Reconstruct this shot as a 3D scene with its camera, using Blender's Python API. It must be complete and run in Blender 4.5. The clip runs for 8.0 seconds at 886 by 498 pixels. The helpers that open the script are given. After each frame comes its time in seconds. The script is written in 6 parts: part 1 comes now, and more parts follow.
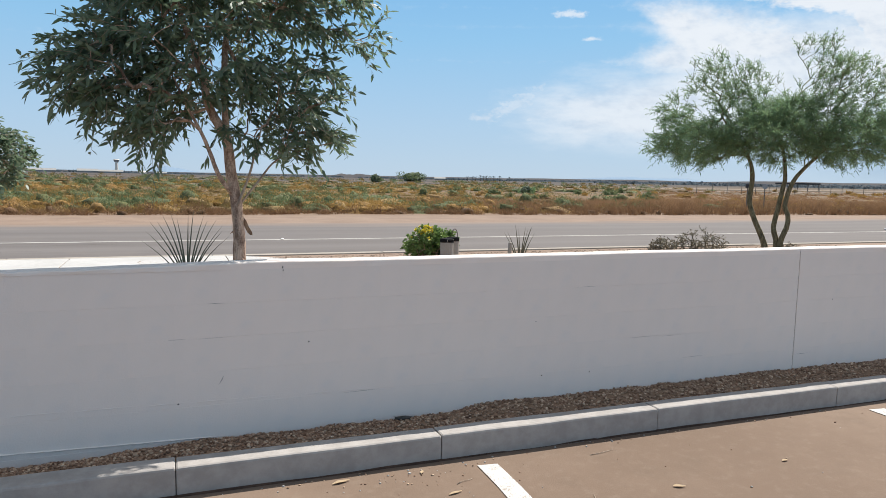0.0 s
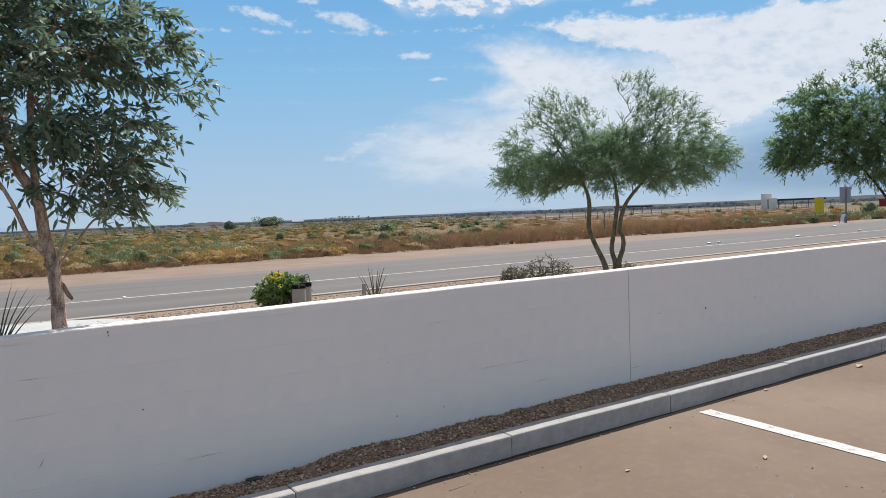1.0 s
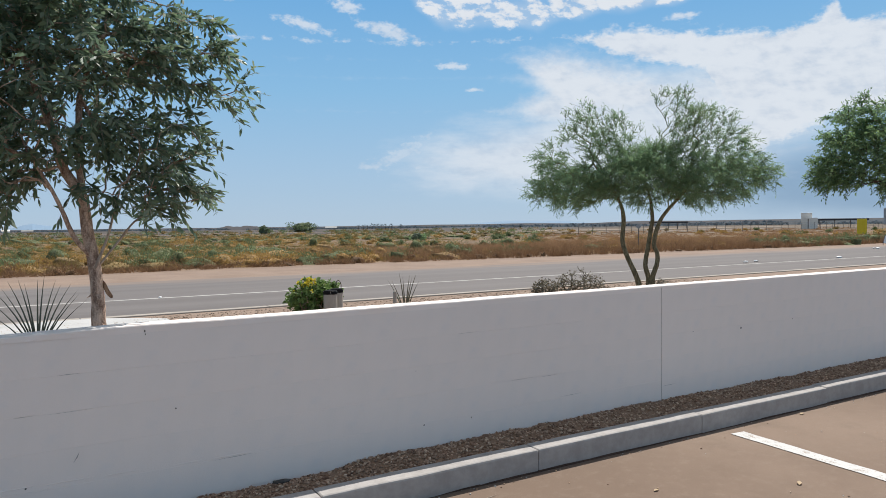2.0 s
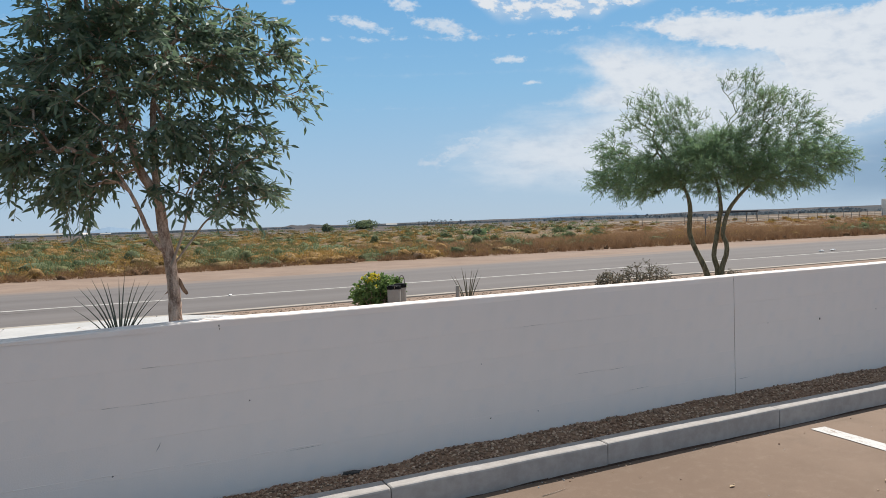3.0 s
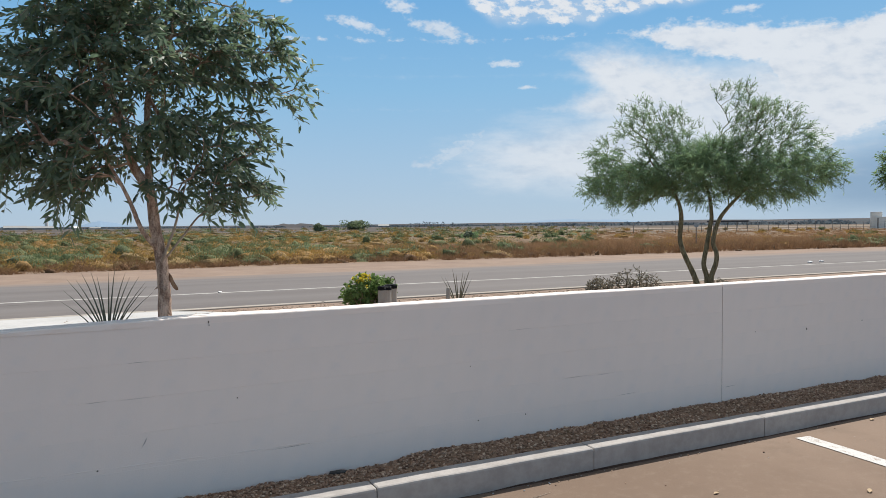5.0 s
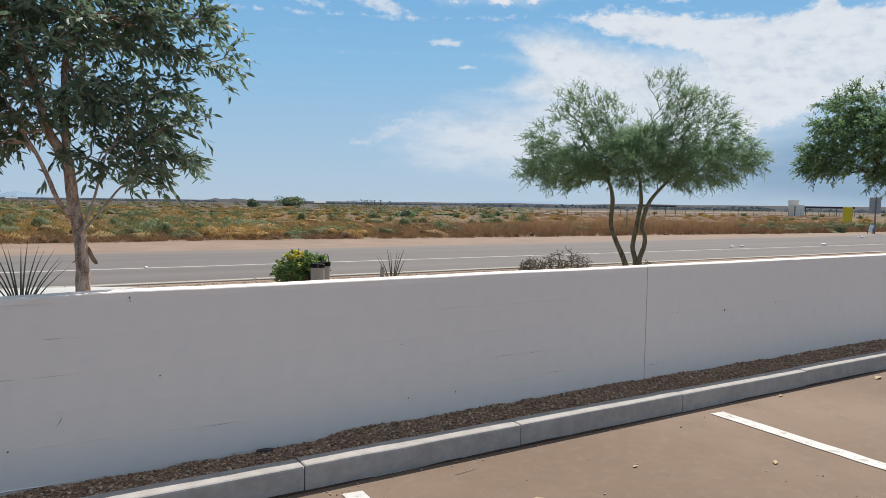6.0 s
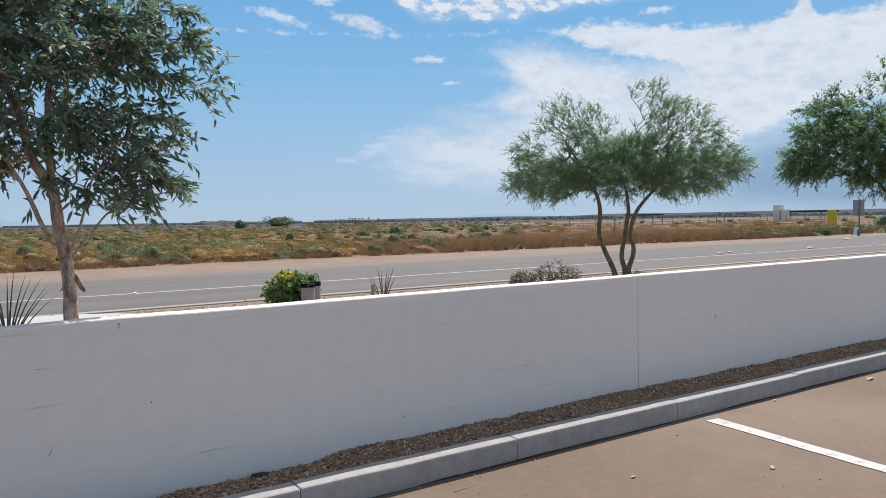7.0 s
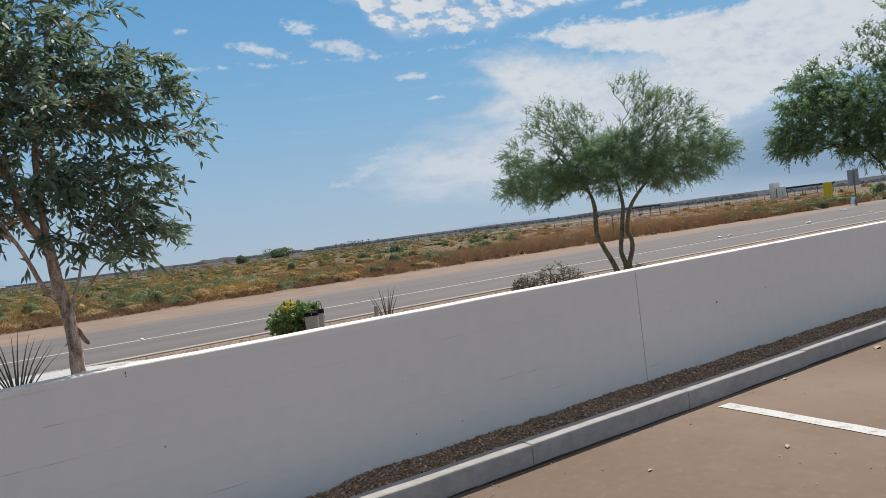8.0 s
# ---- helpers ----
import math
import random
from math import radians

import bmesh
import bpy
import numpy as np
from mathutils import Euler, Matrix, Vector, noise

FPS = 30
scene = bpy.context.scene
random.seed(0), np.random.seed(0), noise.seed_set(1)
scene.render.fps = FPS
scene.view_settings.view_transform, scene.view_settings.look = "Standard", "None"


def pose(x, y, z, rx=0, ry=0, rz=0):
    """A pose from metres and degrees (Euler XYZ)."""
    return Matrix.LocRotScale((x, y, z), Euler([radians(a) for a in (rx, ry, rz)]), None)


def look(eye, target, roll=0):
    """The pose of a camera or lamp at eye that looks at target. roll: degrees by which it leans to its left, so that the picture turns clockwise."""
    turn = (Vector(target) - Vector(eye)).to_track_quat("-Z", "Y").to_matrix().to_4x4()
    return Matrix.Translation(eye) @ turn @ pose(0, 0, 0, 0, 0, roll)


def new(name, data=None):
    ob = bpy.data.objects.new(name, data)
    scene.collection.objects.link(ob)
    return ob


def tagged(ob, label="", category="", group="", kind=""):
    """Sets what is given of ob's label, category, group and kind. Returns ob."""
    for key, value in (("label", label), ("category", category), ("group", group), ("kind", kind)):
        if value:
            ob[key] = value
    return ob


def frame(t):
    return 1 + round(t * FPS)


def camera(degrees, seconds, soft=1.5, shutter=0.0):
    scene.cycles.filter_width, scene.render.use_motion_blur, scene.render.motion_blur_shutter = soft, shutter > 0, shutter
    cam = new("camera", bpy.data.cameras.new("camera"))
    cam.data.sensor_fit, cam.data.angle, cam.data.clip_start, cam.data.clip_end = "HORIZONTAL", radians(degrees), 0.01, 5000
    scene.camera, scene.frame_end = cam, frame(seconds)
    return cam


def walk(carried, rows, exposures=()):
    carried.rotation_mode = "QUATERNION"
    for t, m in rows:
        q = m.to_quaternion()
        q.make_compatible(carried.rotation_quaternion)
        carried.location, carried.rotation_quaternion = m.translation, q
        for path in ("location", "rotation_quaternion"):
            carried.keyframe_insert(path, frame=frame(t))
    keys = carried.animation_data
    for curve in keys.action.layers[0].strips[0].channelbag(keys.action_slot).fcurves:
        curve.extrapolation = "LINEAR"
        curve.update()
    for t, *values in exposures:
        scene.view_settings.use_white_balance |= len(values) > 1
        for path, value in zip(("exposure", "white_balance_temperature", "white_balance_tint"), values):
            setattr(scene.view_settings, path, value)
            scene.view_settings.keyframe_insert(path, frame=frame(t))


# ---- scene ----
# The camera: hand-held, nearly on one spot.
cam = camera(66.2, 8.0, soft=0.5)
PATH = [
    (0, (0.007, 0.596, 1.411), (0.742, 2.444, 1.206), 1.2),
    (0.2, (0.036, 0.568, 1.417), (0.848, 2.387, 1.245), 0.2),
    (0.5, (0.077, 0.564, 1.425), (1.061, 2.3, 1.286), -0.1),
    (0.8, (0.091, 0.555, 1.432), (1.156, 2.245, 1.322), -1.8),
    (1, (0.103, 0.547, 1.432), (1.198, 2.217, 1.336), -2.2),
    (1.2, (0.103, 0.548, 1.44), (1.202, 2.216, 1.346), -1.7),
    (2.3, (0.086, 0.536, 1.426), (1.046, 2.29, 1.369), -1.0),
    (2.5, (0.081, 0.532, 1.422), (0.986, 2.315, 1.359), -1.9),
    (3, (0.08, 0.556, 1.421), (0.942, 2.359, 1.346), -1.8),
    (3.5, (0.087, 0.553, 1.427), (0.969, 2.347, 1.364), -1.2),
    (4, (0.088, 0.55, 1.424), (0.996, 2.33, 1.348), -0.7),
    (4.2, (0.086, 0.553, 1.421), (1.009, 2.326, 1.358), -0.6),
    (5.3, (0.073, 0.547, 1.415), (0.948, 2.344, 1.336), -0.3),
    (5.5, (0.082, 0.551, 1.412), (0.992, 2.329, 1.308), 0.9),
    (6, (0.097, 0.542, 1.414), (1.143, 2.242, 1.285), 0.9),
    (6.3, (0.112, 0.543, 1.401), (1.258, 2.173, 1.235), 0.7),
    (6.5, (0.124, 0.553, 1.393), (1.332, 2.133, 1.184), 1.6),
    (6.8, (0.115, 0.571, 1.41), (1.304, 2.167, 1.209), 1.3),
    (6.9, (0.102, 0.562, 1.402), (1.249, 2.194, 1.254), 0.4),
    (7, (0.095, 0.545, 1.417), (1.168, 2.23, 1.333), -0.9),
    (7.2, (0.105, 0.499, 1.409), (1.069, 2.252, 1.428), -2.5),
    (7.5, (0.095, 0.509, 1.404), (1.11, 2.232, 1.445), -4.2),
    (7.8, (0.102, 0.505, 1.43), (1.16, 2.202, 1.375), -6.6),
    (8, (0.11, 0.487, 1.425), (1.182, 2.174, 1.381), -7.0),
]
walk(cam, [(t, look(eye, target, roll)) for t, eye, target, roll in PATH], [(0.0, 0.37, 6560, 10), (0.5, 0.35, 6510, 10), (1.0, 0.21, 6350, 10), (2.5, 0.17, 6480, 10), (3.5, 0.17, 6540, 10), (5.5, 0.19, 6520, 10), (6.5, 0.17, 6460, 10), (7.0, 0.18, 6280, 10), (7.5, 0.03, 6180, 10), (8.0, 0.0, 6480, 10)])

# ---- light ----
SUN_AZ, SUN_EL = radians(58.8), radians(55.5)
TO_SUN = Vector((math.sin(SUN_AZ) * math.cos(SUN_EL), math.cos(SUN_AZ) * math.cos(SUN_EL), math.sin(SUN_EL)))
sun = new("sun", bpy.data.lights.new("sun", "SUN"))
sun.data.energy, sun.data.angle, sun.data.color = 5.0, radians(0.53), (1.0, 0.965, 0.91)
sun.matrix_world = look((0, 0, 60), tuple(Vector((0, 0, 60)) - TO_SUN))


class Nodes:
    """Short hand for building a node tree."""

    def __init__(self, tree):
        self.t = tree
        tree.nodes.clear()

    def n(self, kind):
        return self.t.nodes.new("ShaderNode" + kind)

    def put(self, sock, v):
        if v is None:
            return
        if isinstance(v, bpy.types.NodeSocket):
            self.t.links.new(v, sock)
        elif isinstance(v, (tuple, list)) and len(v) == 3 and sock.type == "RGBA":
            sock.default_value = (*v, 1)
        else:
            sock.default_value = v

    def math(self, op, a, b=None, c=None, clamp=False):
        node = self.n("Math")
        node.operation, node.use_clamp = op, clamp
        for s, v in zip(node.inputs, (a, b, c)):
            self.put(s, v)
        return node.outputs[0]

    def noise(self, vec, scale, detail=4.0, rough=0.55, lac=2.0):
        node = self.n("TexNoise")
        self.put(node.inputs["Vector"], vec)
        for k, v in (("Scale", scale), ("Detail", detail), ("Roughness", rough), ("Lacunarity", lac)):
            self.put(node.inputs[k], v)
        return node.outputs[0]

    def ramp(self, v, lo, hi, a=0.0, b=1.0, smooth=True):
        node = self.n("MapRange")
        node.interpolation_type = "SMOOTHSTEP" if smooth else "LINEAR"
        for s, x in zip(node.inputs, (v, lo, hi, a, b)):
            self.put(s, x)
        return node.outputs[0]

    def mix(self, f, a, b):
        node = self.n("Mix")
        node.data_type = "RGBA"
        self.put(node.inputs[0], f), self.put(node.inputs[6], a), self.put(node.inputs[7], b)
        return node.outputs[2]

    def vec(self, x, y, z=0.0):
        node = self.n("CombineXYZ")
        for s, v in zip(node.inputs, (x, y, z)):
            self.put(s, v)
        return node.outputs[0]


def make_sky():
    """Blue desert sky with a high sheet of cloud towards the sun's side and small puffs above it."""
    world = bpy.data.worlds.new("sky")
    world.use_nodes = True
    scene.world = world
    N = Nodes(world.node_tree)
    sky = N.n("TexSky")
    sky.sky_type, sky.sun_disc, sky.sun_elevation, sky.sun_rotation = "NISHITA", False, SUN_EL, SUN_AZ
    sky.altitude, sky.air_density, sky.dust_density, sky.ozone_density = 300, 1.0, 0.25, 3.5
    d = N.n("SeparateXYZ")
    N.put(d.inputs[0], N.n("TexCoord").outputs["Generated"])
    az = N.math("MULTIPLY", N.math("ARCTAN2", d.outputs[0], d.outputs[1]), 57.2958)
    el = N.math("MULTIPLY", N.math("ARCSINE", d.outputs[2]), 57.2958)

    def blob(a, e, ra, re, tilt=0.0):
        """1 at the middle of an oval in the sky, 0 at its rim and below outside it."""
        da, de = N.math("SUBTRACT", az, a), N.math("SUBTRACT", el, e)
        if tilt:
            de = N.math("SUBTRACT", de, N.math("MULTIPLY", da, tilt))
        q = N.math("ADD", N.math("POWER", N.math("DIVIDE", da, ra), 2.0), N.math("POWER", N.math("DIVIDE", de, re), 2.0))
        return N.math("SUBTRACT", 1.0, N.math("SQRT", q))

    def best(items):
        v = items[0]
        for w in items[1:]:
            v = N.math("MAXIMUM", v, w)
        return v

    def edge(stops):
        """A height in degrees that follows the bearing, straight from stop to stop."""
        node = N.n("ValToRGB")
        N.put(node.inputs[0], N.math("DIVIDE", N.math("SUBTRACT", az, 20.0), 80.0))
        marks = node.color_ramp.elements
        for i, (a, e) in enumerate(stops):
            m = marks[i] if i < 2 else marks.new(1.0)
            m.position, m.color = (a - 20.0) / 80.0, (e / 25.0, e / 25.0, e / 25.0, 1)
        return N.math("MULTIPLY", node.outputs[0], 25.0)

    def band(top, foot, ragged, soft_):
        """Cloud between two edges, its rim frayed and soft."""
        inside = N.math("MINIMUM", N.math("SUBTRACT", edge(top), el), N.math("SUBTRACT", el, edge(foot)))
        return N.ramp(N.math("ADD", inside, ragged), -0.15, soft_)

    wide = N.vec(N.math("MULTIPLY", az, 0.05), N.math("MULTIPLY", el, 0.16))
    fine = N.vec(N.math("MULTIPLY", az, 0.10), N.math("MULTIPLY", el, 0.17))
    cell = N.vec(N.math("ADD", N.math("MULTIPLY", az, 0.62), N.math("MULTIPLY", el, 0.25)), N.math("MULTIPLY", el, 1.0))
    n_wide, n_mid, n_fine = N.noise(wide, 2.2, 7, 0.62), N.noise(fine, 5.0, 5, 0.6), N.noise(fine, 12.0, 4, 0.6)
    n_cell, n_curl = N.noise(cell, 1.0, 5, 0.58), N.noise(cell, 0.42, 3, 0.5)
    fray = N.math("ADD", N.math("MULTIPLY", N.math("SUBTRACT", n_fine, 0.5), 1.7), N.math("MULTIPLY", N.math("SUBTRACT", n_mid, 0.5), 1.6))
    # the big sheet: an upper wedge, a middle one and a low tongue that run together further along
    upper = band([(41.2, 15.1), (45, 15.7), (48, 15.3), (53, 14.8), (56.6, 14.3), (59, 14.8), (60.6, 16.0), (61.4, 14.5), (65, 14.5), (75, 17), (95, 22)],
                 [(41.2, 15.1), (45.8, 13.0), (49.4, 12.2), (51.8, 11.5), (53, 9.0), (55, 5.0), (58, 6.4), (62, 8.0), (80, 6.5)], fray, 0.75)
    middle = band([(35.4, 13.7), (36.6, 14.5), (40.2, 15.0), (43, 14.3), (46.5, 13.4), (51.5, 12.2), (56, 12)],
                  [(35.4, 13.7), (37, 12.9), (38.5, 10.5), (41, 7.5), (60, 7)], N.math("MULTIPLY", fray, 0.9), 2.6)
    tongue = band([(33.6, 9.6), (36, 10.1), (39, 11.8), (42, 13), (60, 12)], [(33.6, 9.6), (37.5, 8.2), (41, 7.0), (46, 5.6), (52, 5.0), (58, 6.4), (70, 8)], N.math("MULTIPLY", fray, 0.8), 2.0)
    wisp = band([(33.6, 12.3), (36.5, 12.6), (39, 13), (60, 13)], [(33.6, 12.2), (37, 11.6), (39, 10.5), (60, 8)], N.math("MULTIPLY", fray, 0.5), 1.6)
    dapple = N.ramp(N.math("ADD", N.math("MULTIPLY", n_cell, 0.7), N.math("MULTIPLY", n_wide, 0.3)), 0.30, 0.52, 0.88, 1.0)
    sheet = N.math("MULTIPLY", best([upper, middle, N.math("MULTIPLY", tongue, 0.92), N.math("MULTIPLY", wisp, 0.7)]), N.math("MULTIPLY", dapple, N.ramp(az, 80, 100, 1.0, 0.0)))
    # thin veil under it
    veil = N.ramp(N.math("ADD", blob(43, 5.8, 19, 4.2, 0.03), N.math("SUBTRACT", n_wide, 0.45)), 0.0, 0.68, 0.0, 0.80)
    veil = best([veil, N.ramp(N.math("ADD", N.math("MULTIPLY", best([blob(27.5, 6.3, 4.2, 1.3, 0.42), blob(24.6, 5.1, 1.7, 0.5), blob(28.6, 5.0, 0.7, 0.5)]), 0.6), N.math("MULTIPLY", N.math("SUBTRACT", n_fine, 0.5), 1.1)), 0.12, 0.55, 0.0, 0.45)])
    # mackerel puffs and the loose ones beside them
    above = N.math("SUBTRACT", el, edge([(24.6, 21.5), (25.4, 18.9), (27.7, 18.4), (29, 17.0), (31, 15.5), (34.6, 15.3), (39.6, 15.6), (43.7, 16.0), (46.4, 16.0), (50, 16.2), (52.3, 17.0), (53.5, 19.0), (60, 21)]))
    packed = N.math("SUBTRACT", N.ramp(above, -0.3, 1.3), N.ramp(az, 40, 56, 0.0, 0.22))
    here = N.math("MULTIPLY", N.math("MULTIPLY", N.ramp(az, 22, 25), N.ramp(az, 55, 62, 1.0, 0.0)), N.ramp(el, 24, 29, 1.0, 0.0))
    mack = N.ramp(N.math("ADD", N.math("MULTIPLY", packed, 0.36), N.math("ADD", N.math("MULTIPLY", n_cell, 0.85), N.math("MULTIPLY", n_curl, 0.35))), 0.845, 1.0)
    haze = N.ramp(N.math("ADD", N.math("MULTIPLY", packed, 0.55), N.math("MULTIPLY", n_curl, 0.9)), 0.64, 1.25, 0.0, 0.50)
    mack = N.math("MULTIPLY", N.math("MAXIMUM", mack, haze), here)
    loose = best([blob(19.4, 16.2, 3.2, 0.62, -0.24), blob(26.2, 15.9, 3.8, 0.95, -0.24), blob(22.8, 17.8, 1.9, 0.75, -0.2), blob(18.2, 20.6, 1.2, 0.5), blob(31.6, 13.2, 2.0, 0.45), blob(13.4, 17.8, 0.8, 0.35), blob(33.4, 11.3, 1.2, 0.28), blob(57, 16.8, 1.6, 0.5), blob(50, 16.0, 1.8, 0.4), blob(63.9, 15.9, 1.6, 0.8)])
    loose = N.ramp(N.math("ADD", N.math("MULTIPLY", loose, 0.6), N.math("SUBTRACT", N.math("ADD", N.math("MULTIPLY", n_fine, 1.0), N.math("MULTIPLY", n_cell, 0.6)), 0.90)), 0.0, 0.42, 0.0, 0.72)
    far = N.ramp(N.math("MULTIPLY", n_wide, N.ramp(el, 21, 32)), 0.40, 0.62, 0.0, 0.85)
    # the blue of the lower sky, paler towards the ground, slate grey under the sheet
    low = N.n("ValToRGB")
    N.put(low.inputs[0], N.math("DIVIDE", el, 40.0))
    e = low.color_ramp.elements
    e[0].color, e[1].color = (0.47, 0.62, 0.775, 1), (0.08, 0.29, 0.62, 1)
    for at, col in ((0.10, (0.405, 0.60, 0.805)), (0.28, (0.265, 0.55, 0.84)), (0.5, (0.145, 0.44, 0.82))):
        e.new(at).color = (*col, 1)
    slate = N.ramp(N.math("ADD", blob(66, 3.4, 19, 4.2, 0.03), N.math("MULTIPLY", N.math("SUBTRACT", n_wide, 0.5), 0.5)), 0.0, 0.6, 0.0, 0.75)
    blue = N.n("VectorMath")
    blue.operation = "SCALE"
    N.put(blue.inputs[0], N.mix(slate, low.outputs[0], (0.19, 0.335, 0.53)))
    blue.inputs["Scale"].default_value = 10.0
    soft = N.n("HueSaturation")
    soft.inputs["Saturation"].default_value = 0.5
    N.put(soft.inputs["Color"], sky.outputs[0])
    clear = N.mix(N.ramp(el, 18, 38, 0.9, 0.0), soft.outputs[0], blue.outputs[0])
    cover = best([N.math("MULTIPLY", sheet, 0.94), veil, mack, loose, far])
    cover = N.math("MULTIPLY", cover, N.ramp(el, 0.4, 4.0))
    shade = N.ramp(N.math("ADD", N.math("MULTIPLY", n_cell, 0.6), N.math("MULTIPLY", n_wide, 0.55)), 0.36, 0.64)
    white = N.mix(shade, (6.7, 7.3, 8.2), (8.3, 8.75, 9.3))
    bg = N.n("Background")
    N.put(bg.inputs[0], N.mix(cover, clear, white))
    bg.inputs[1].default_value = 0.08
    out = N.n("OutputWorld")
    N.put(out.inputs[0], bg.outputs[0])


make_sky()

# ---- materials ----


def material(name, build):
    m = bpy.data.materials.new(name)
    m.use_nodes = True
    N = Nodes(m.node_tree)
    N.pos = N.n("TexCoord").outputs["Object"]
    N.geo = N.n("NewGeometry")
    out = N.n("OutputMaterial")
    N.put(out.inputs[0], build(N))
    return m


def shader(N, color, rough=0.9, bump=None, strength=0.3, distance=0.01, metallic=0.0, spec=0.3):
    b = N.n("BsdfPrincipled")
    N.put(b.inputs["Base Color"], color), N.put(b.inputs["Roughness"], rough)
    N.put(b.inputs["Metallic"], metallic), N.put(b.inputs["Specular IOR Level"], spec)
    if bump is not None:
        k = N.n("Bump")
        k.inputs["Strength"].default_value, k.inputs["Distance"].default_value = strength, distance
        N.put(k.inputs["Height"], bump), N.put(b.inputs["Normal"], k.outputs[0])
    return b.outputs[0]


def plain(name, a, b, scale=6.0, rough=0.85, strength=0.25, distance=0.01, metallic=0.0, fine=60.0, spec=0.3, contrast=(0.3, 0.7)):
    """A surface that wavers between two colours at a coarse and a fine scale."""

    def build(N):
        c, f = N.noise(N.pos, scale, 5, 0.6), N.noise(N.pos, fine, 3, 0.6)
        v = N.ramp(N.math("ADD", N.math("MULTIPLY", c, 0.6), N.math("MULTIPLY", f, 0.4)), *contrast)
        return shader(N, N.mix(v, a, b), rough, f, strength, distance, metallic, spec)

    return material(name, build)


def isle(name, colors, rough=0.6, lets=0.35, spec=0.3):
    """Leaves and blades: each one its own tint, some light going through."""

    def build(N):
        r = N.n("ValToRGB")
        N.put(r.inputs[0], N.geo.outputs["Random Per Island"])
        ramp = r.color_ramp
        while len(ramp.elements) < len(colors):
            ramp.elements.new(0.5)
        for i, c in enumerate(colors):
            ramp.elements[i].position, ramp.elements[i].color = i / max(1, len(colors) - 1), (*c, 1)
        base = shader(N, r.outputs[0], rough, spec=spec)
        if not lets:
            return base
        tr = N.n("BsdfTranslucent")
        N.put(tr.inputs[0], r.outputs[0])
        mx = N.n("MixShader")
        mx.inputs[0].default_value = lets
        N.put(mx.inputs[1], base), N.put(mx.inputs[2], tr.outputs[0])
        return mx.outputs[0]

    return material(name, build)


def b_parking(N):
    big, mid, fine = N.noise(N.pos, 0.45, 5, 0.6), N.noise(N.pos, 3.0, 5, 0.62), N.noise(N.pos, 160, 3, 0.7)
    c = N.mix(N.ramp(big, 0.35, 0.68), (0.170, 0.118, 0.084), (0.224, 0.160, 0.117))
    c = N.mix(N.ramp(mid, 0.5, 0.78, 0, 0.45), c, (0.142, 0.102, 0.073))
    sandy = N.noise(N.pos, 14, 5, 0.7)
    c = N.mix(N.ramp(sandy, 0.48, 0.72, 0, 0.35), c, (0.242, 0.184, 0.139))
    c = N.mix(N.ramp(fine, 0.45, 0.72, 0, 0.32), c, (0.115, 0.083, 0.060))
    spot = N.n("TexVoronoi")
    N.put(spot.inputs["Vector"], N.pos), N.put(spot.inputs["Scale"], 9.0)
    c = N.mix(N.ramp(spot.outputs["Distance"], 0.02, 0.06, 0.5, 0.0), c, (0.12, 0.09, 0.07))
    return shader(N, c, 0.92, N.math("ADD", fine, mid), 0.35, 0.004)


def b_wall(N):
    big, mid, fine = N.noise(N.pos, 0.8, 4, 0.6), N.noise(N.pos, 5.0, 6, 0.65), N.noise(N.pos, 140, 3, 0.65)
    s = N.n("SeparateXYZ")
    N.put(s.inputs[0], N.pos)
    drag = N.noise(N.vec(N.math("MULTIPLY", s.outputs[0], 5.0), s.outputs[1], N.math("MULTIPLY", s.outputs[2], 1.1)), 1.5, 5, 0.65)
    c = N.mix(N.ramp(big, 0.35, 0.65), (0.80, 0.72, 0.655), (0.875, 0.767, 0.69))
    c = N.mix(N.ramp(drag, 0.5, 0.75, 0, 0.10), c, (0.69, 0.655, 0.60))
    c = N.mix(N.ramp(mid, 0.52, 0.8, 0, 0.25), c, (0.67, 0.66, 0.65))
    return shader(N, c, 0.75, N.math("ADD", fine, N.math("MULTIPLY", mid, 1.5)), 0.3, 0.003)


def b_concrete(a, b, dirt):
    def build(N):
        big, mid, fine = N.noise(N.pos, 1.6, 5, 0.6), N.noise(N.pos, 14, 5, 0.65), N.noise(N.pos, 220, 3, 0.7)
        c = N.mix(N.ramp(N.math("ADD", N.math("MULTIPLY", big, 0.5), N.math("MULTIPLY", mid, 0.5)), 0.32, 0.68), a, b)
        c = N.mix(N.ramp(fine, 0.58, 0.8, 0, 0.5), c, dirt)
        c = N.mix(N.ramp(mid, 0.6, 0.82, 0, 0.4), c, dirt)
        return shader(N, c, 0.9, N.math("ADD", fine, mid), 0.4, 0.003)

    return build


def b_kerb(N):
    mid, fine = N.noise(N.pos, 12, 5, 0.65), N.noise(N.pos, 230, 3, 0.7)
    c = N.mix(N.ramp(mid, 0.3, 0.7), (0.32, 0.295, 0.272), (0.40, 0.372, 0.346))
    c = N.mix(N.ramp(fine, 0.56, 0.8, 0, 0.5), c, (0.30, 0.28, 0.26))
    return shader(N, c, 0.9, N.math("ADD", fine, mid), 0.4, 0.003)


def b_stripe(N):
    mid, fine = N.noise(N.pos, 11, 6, 0.7), N.noise(N.pos, 90, 4, 0.7)
    worn = N.ramp(N.math("ADD", N.math("MULTIPLY", mid, 0.45), N.math("MULTIPLY", fine, 0.55)), 0.50, 0.64)
    return shader(N, N.mix(worn, (0.54, 0.525, 0.50), (0.27, 0.205, 0.155)), 0.8, fine, 0.3, 0.003)


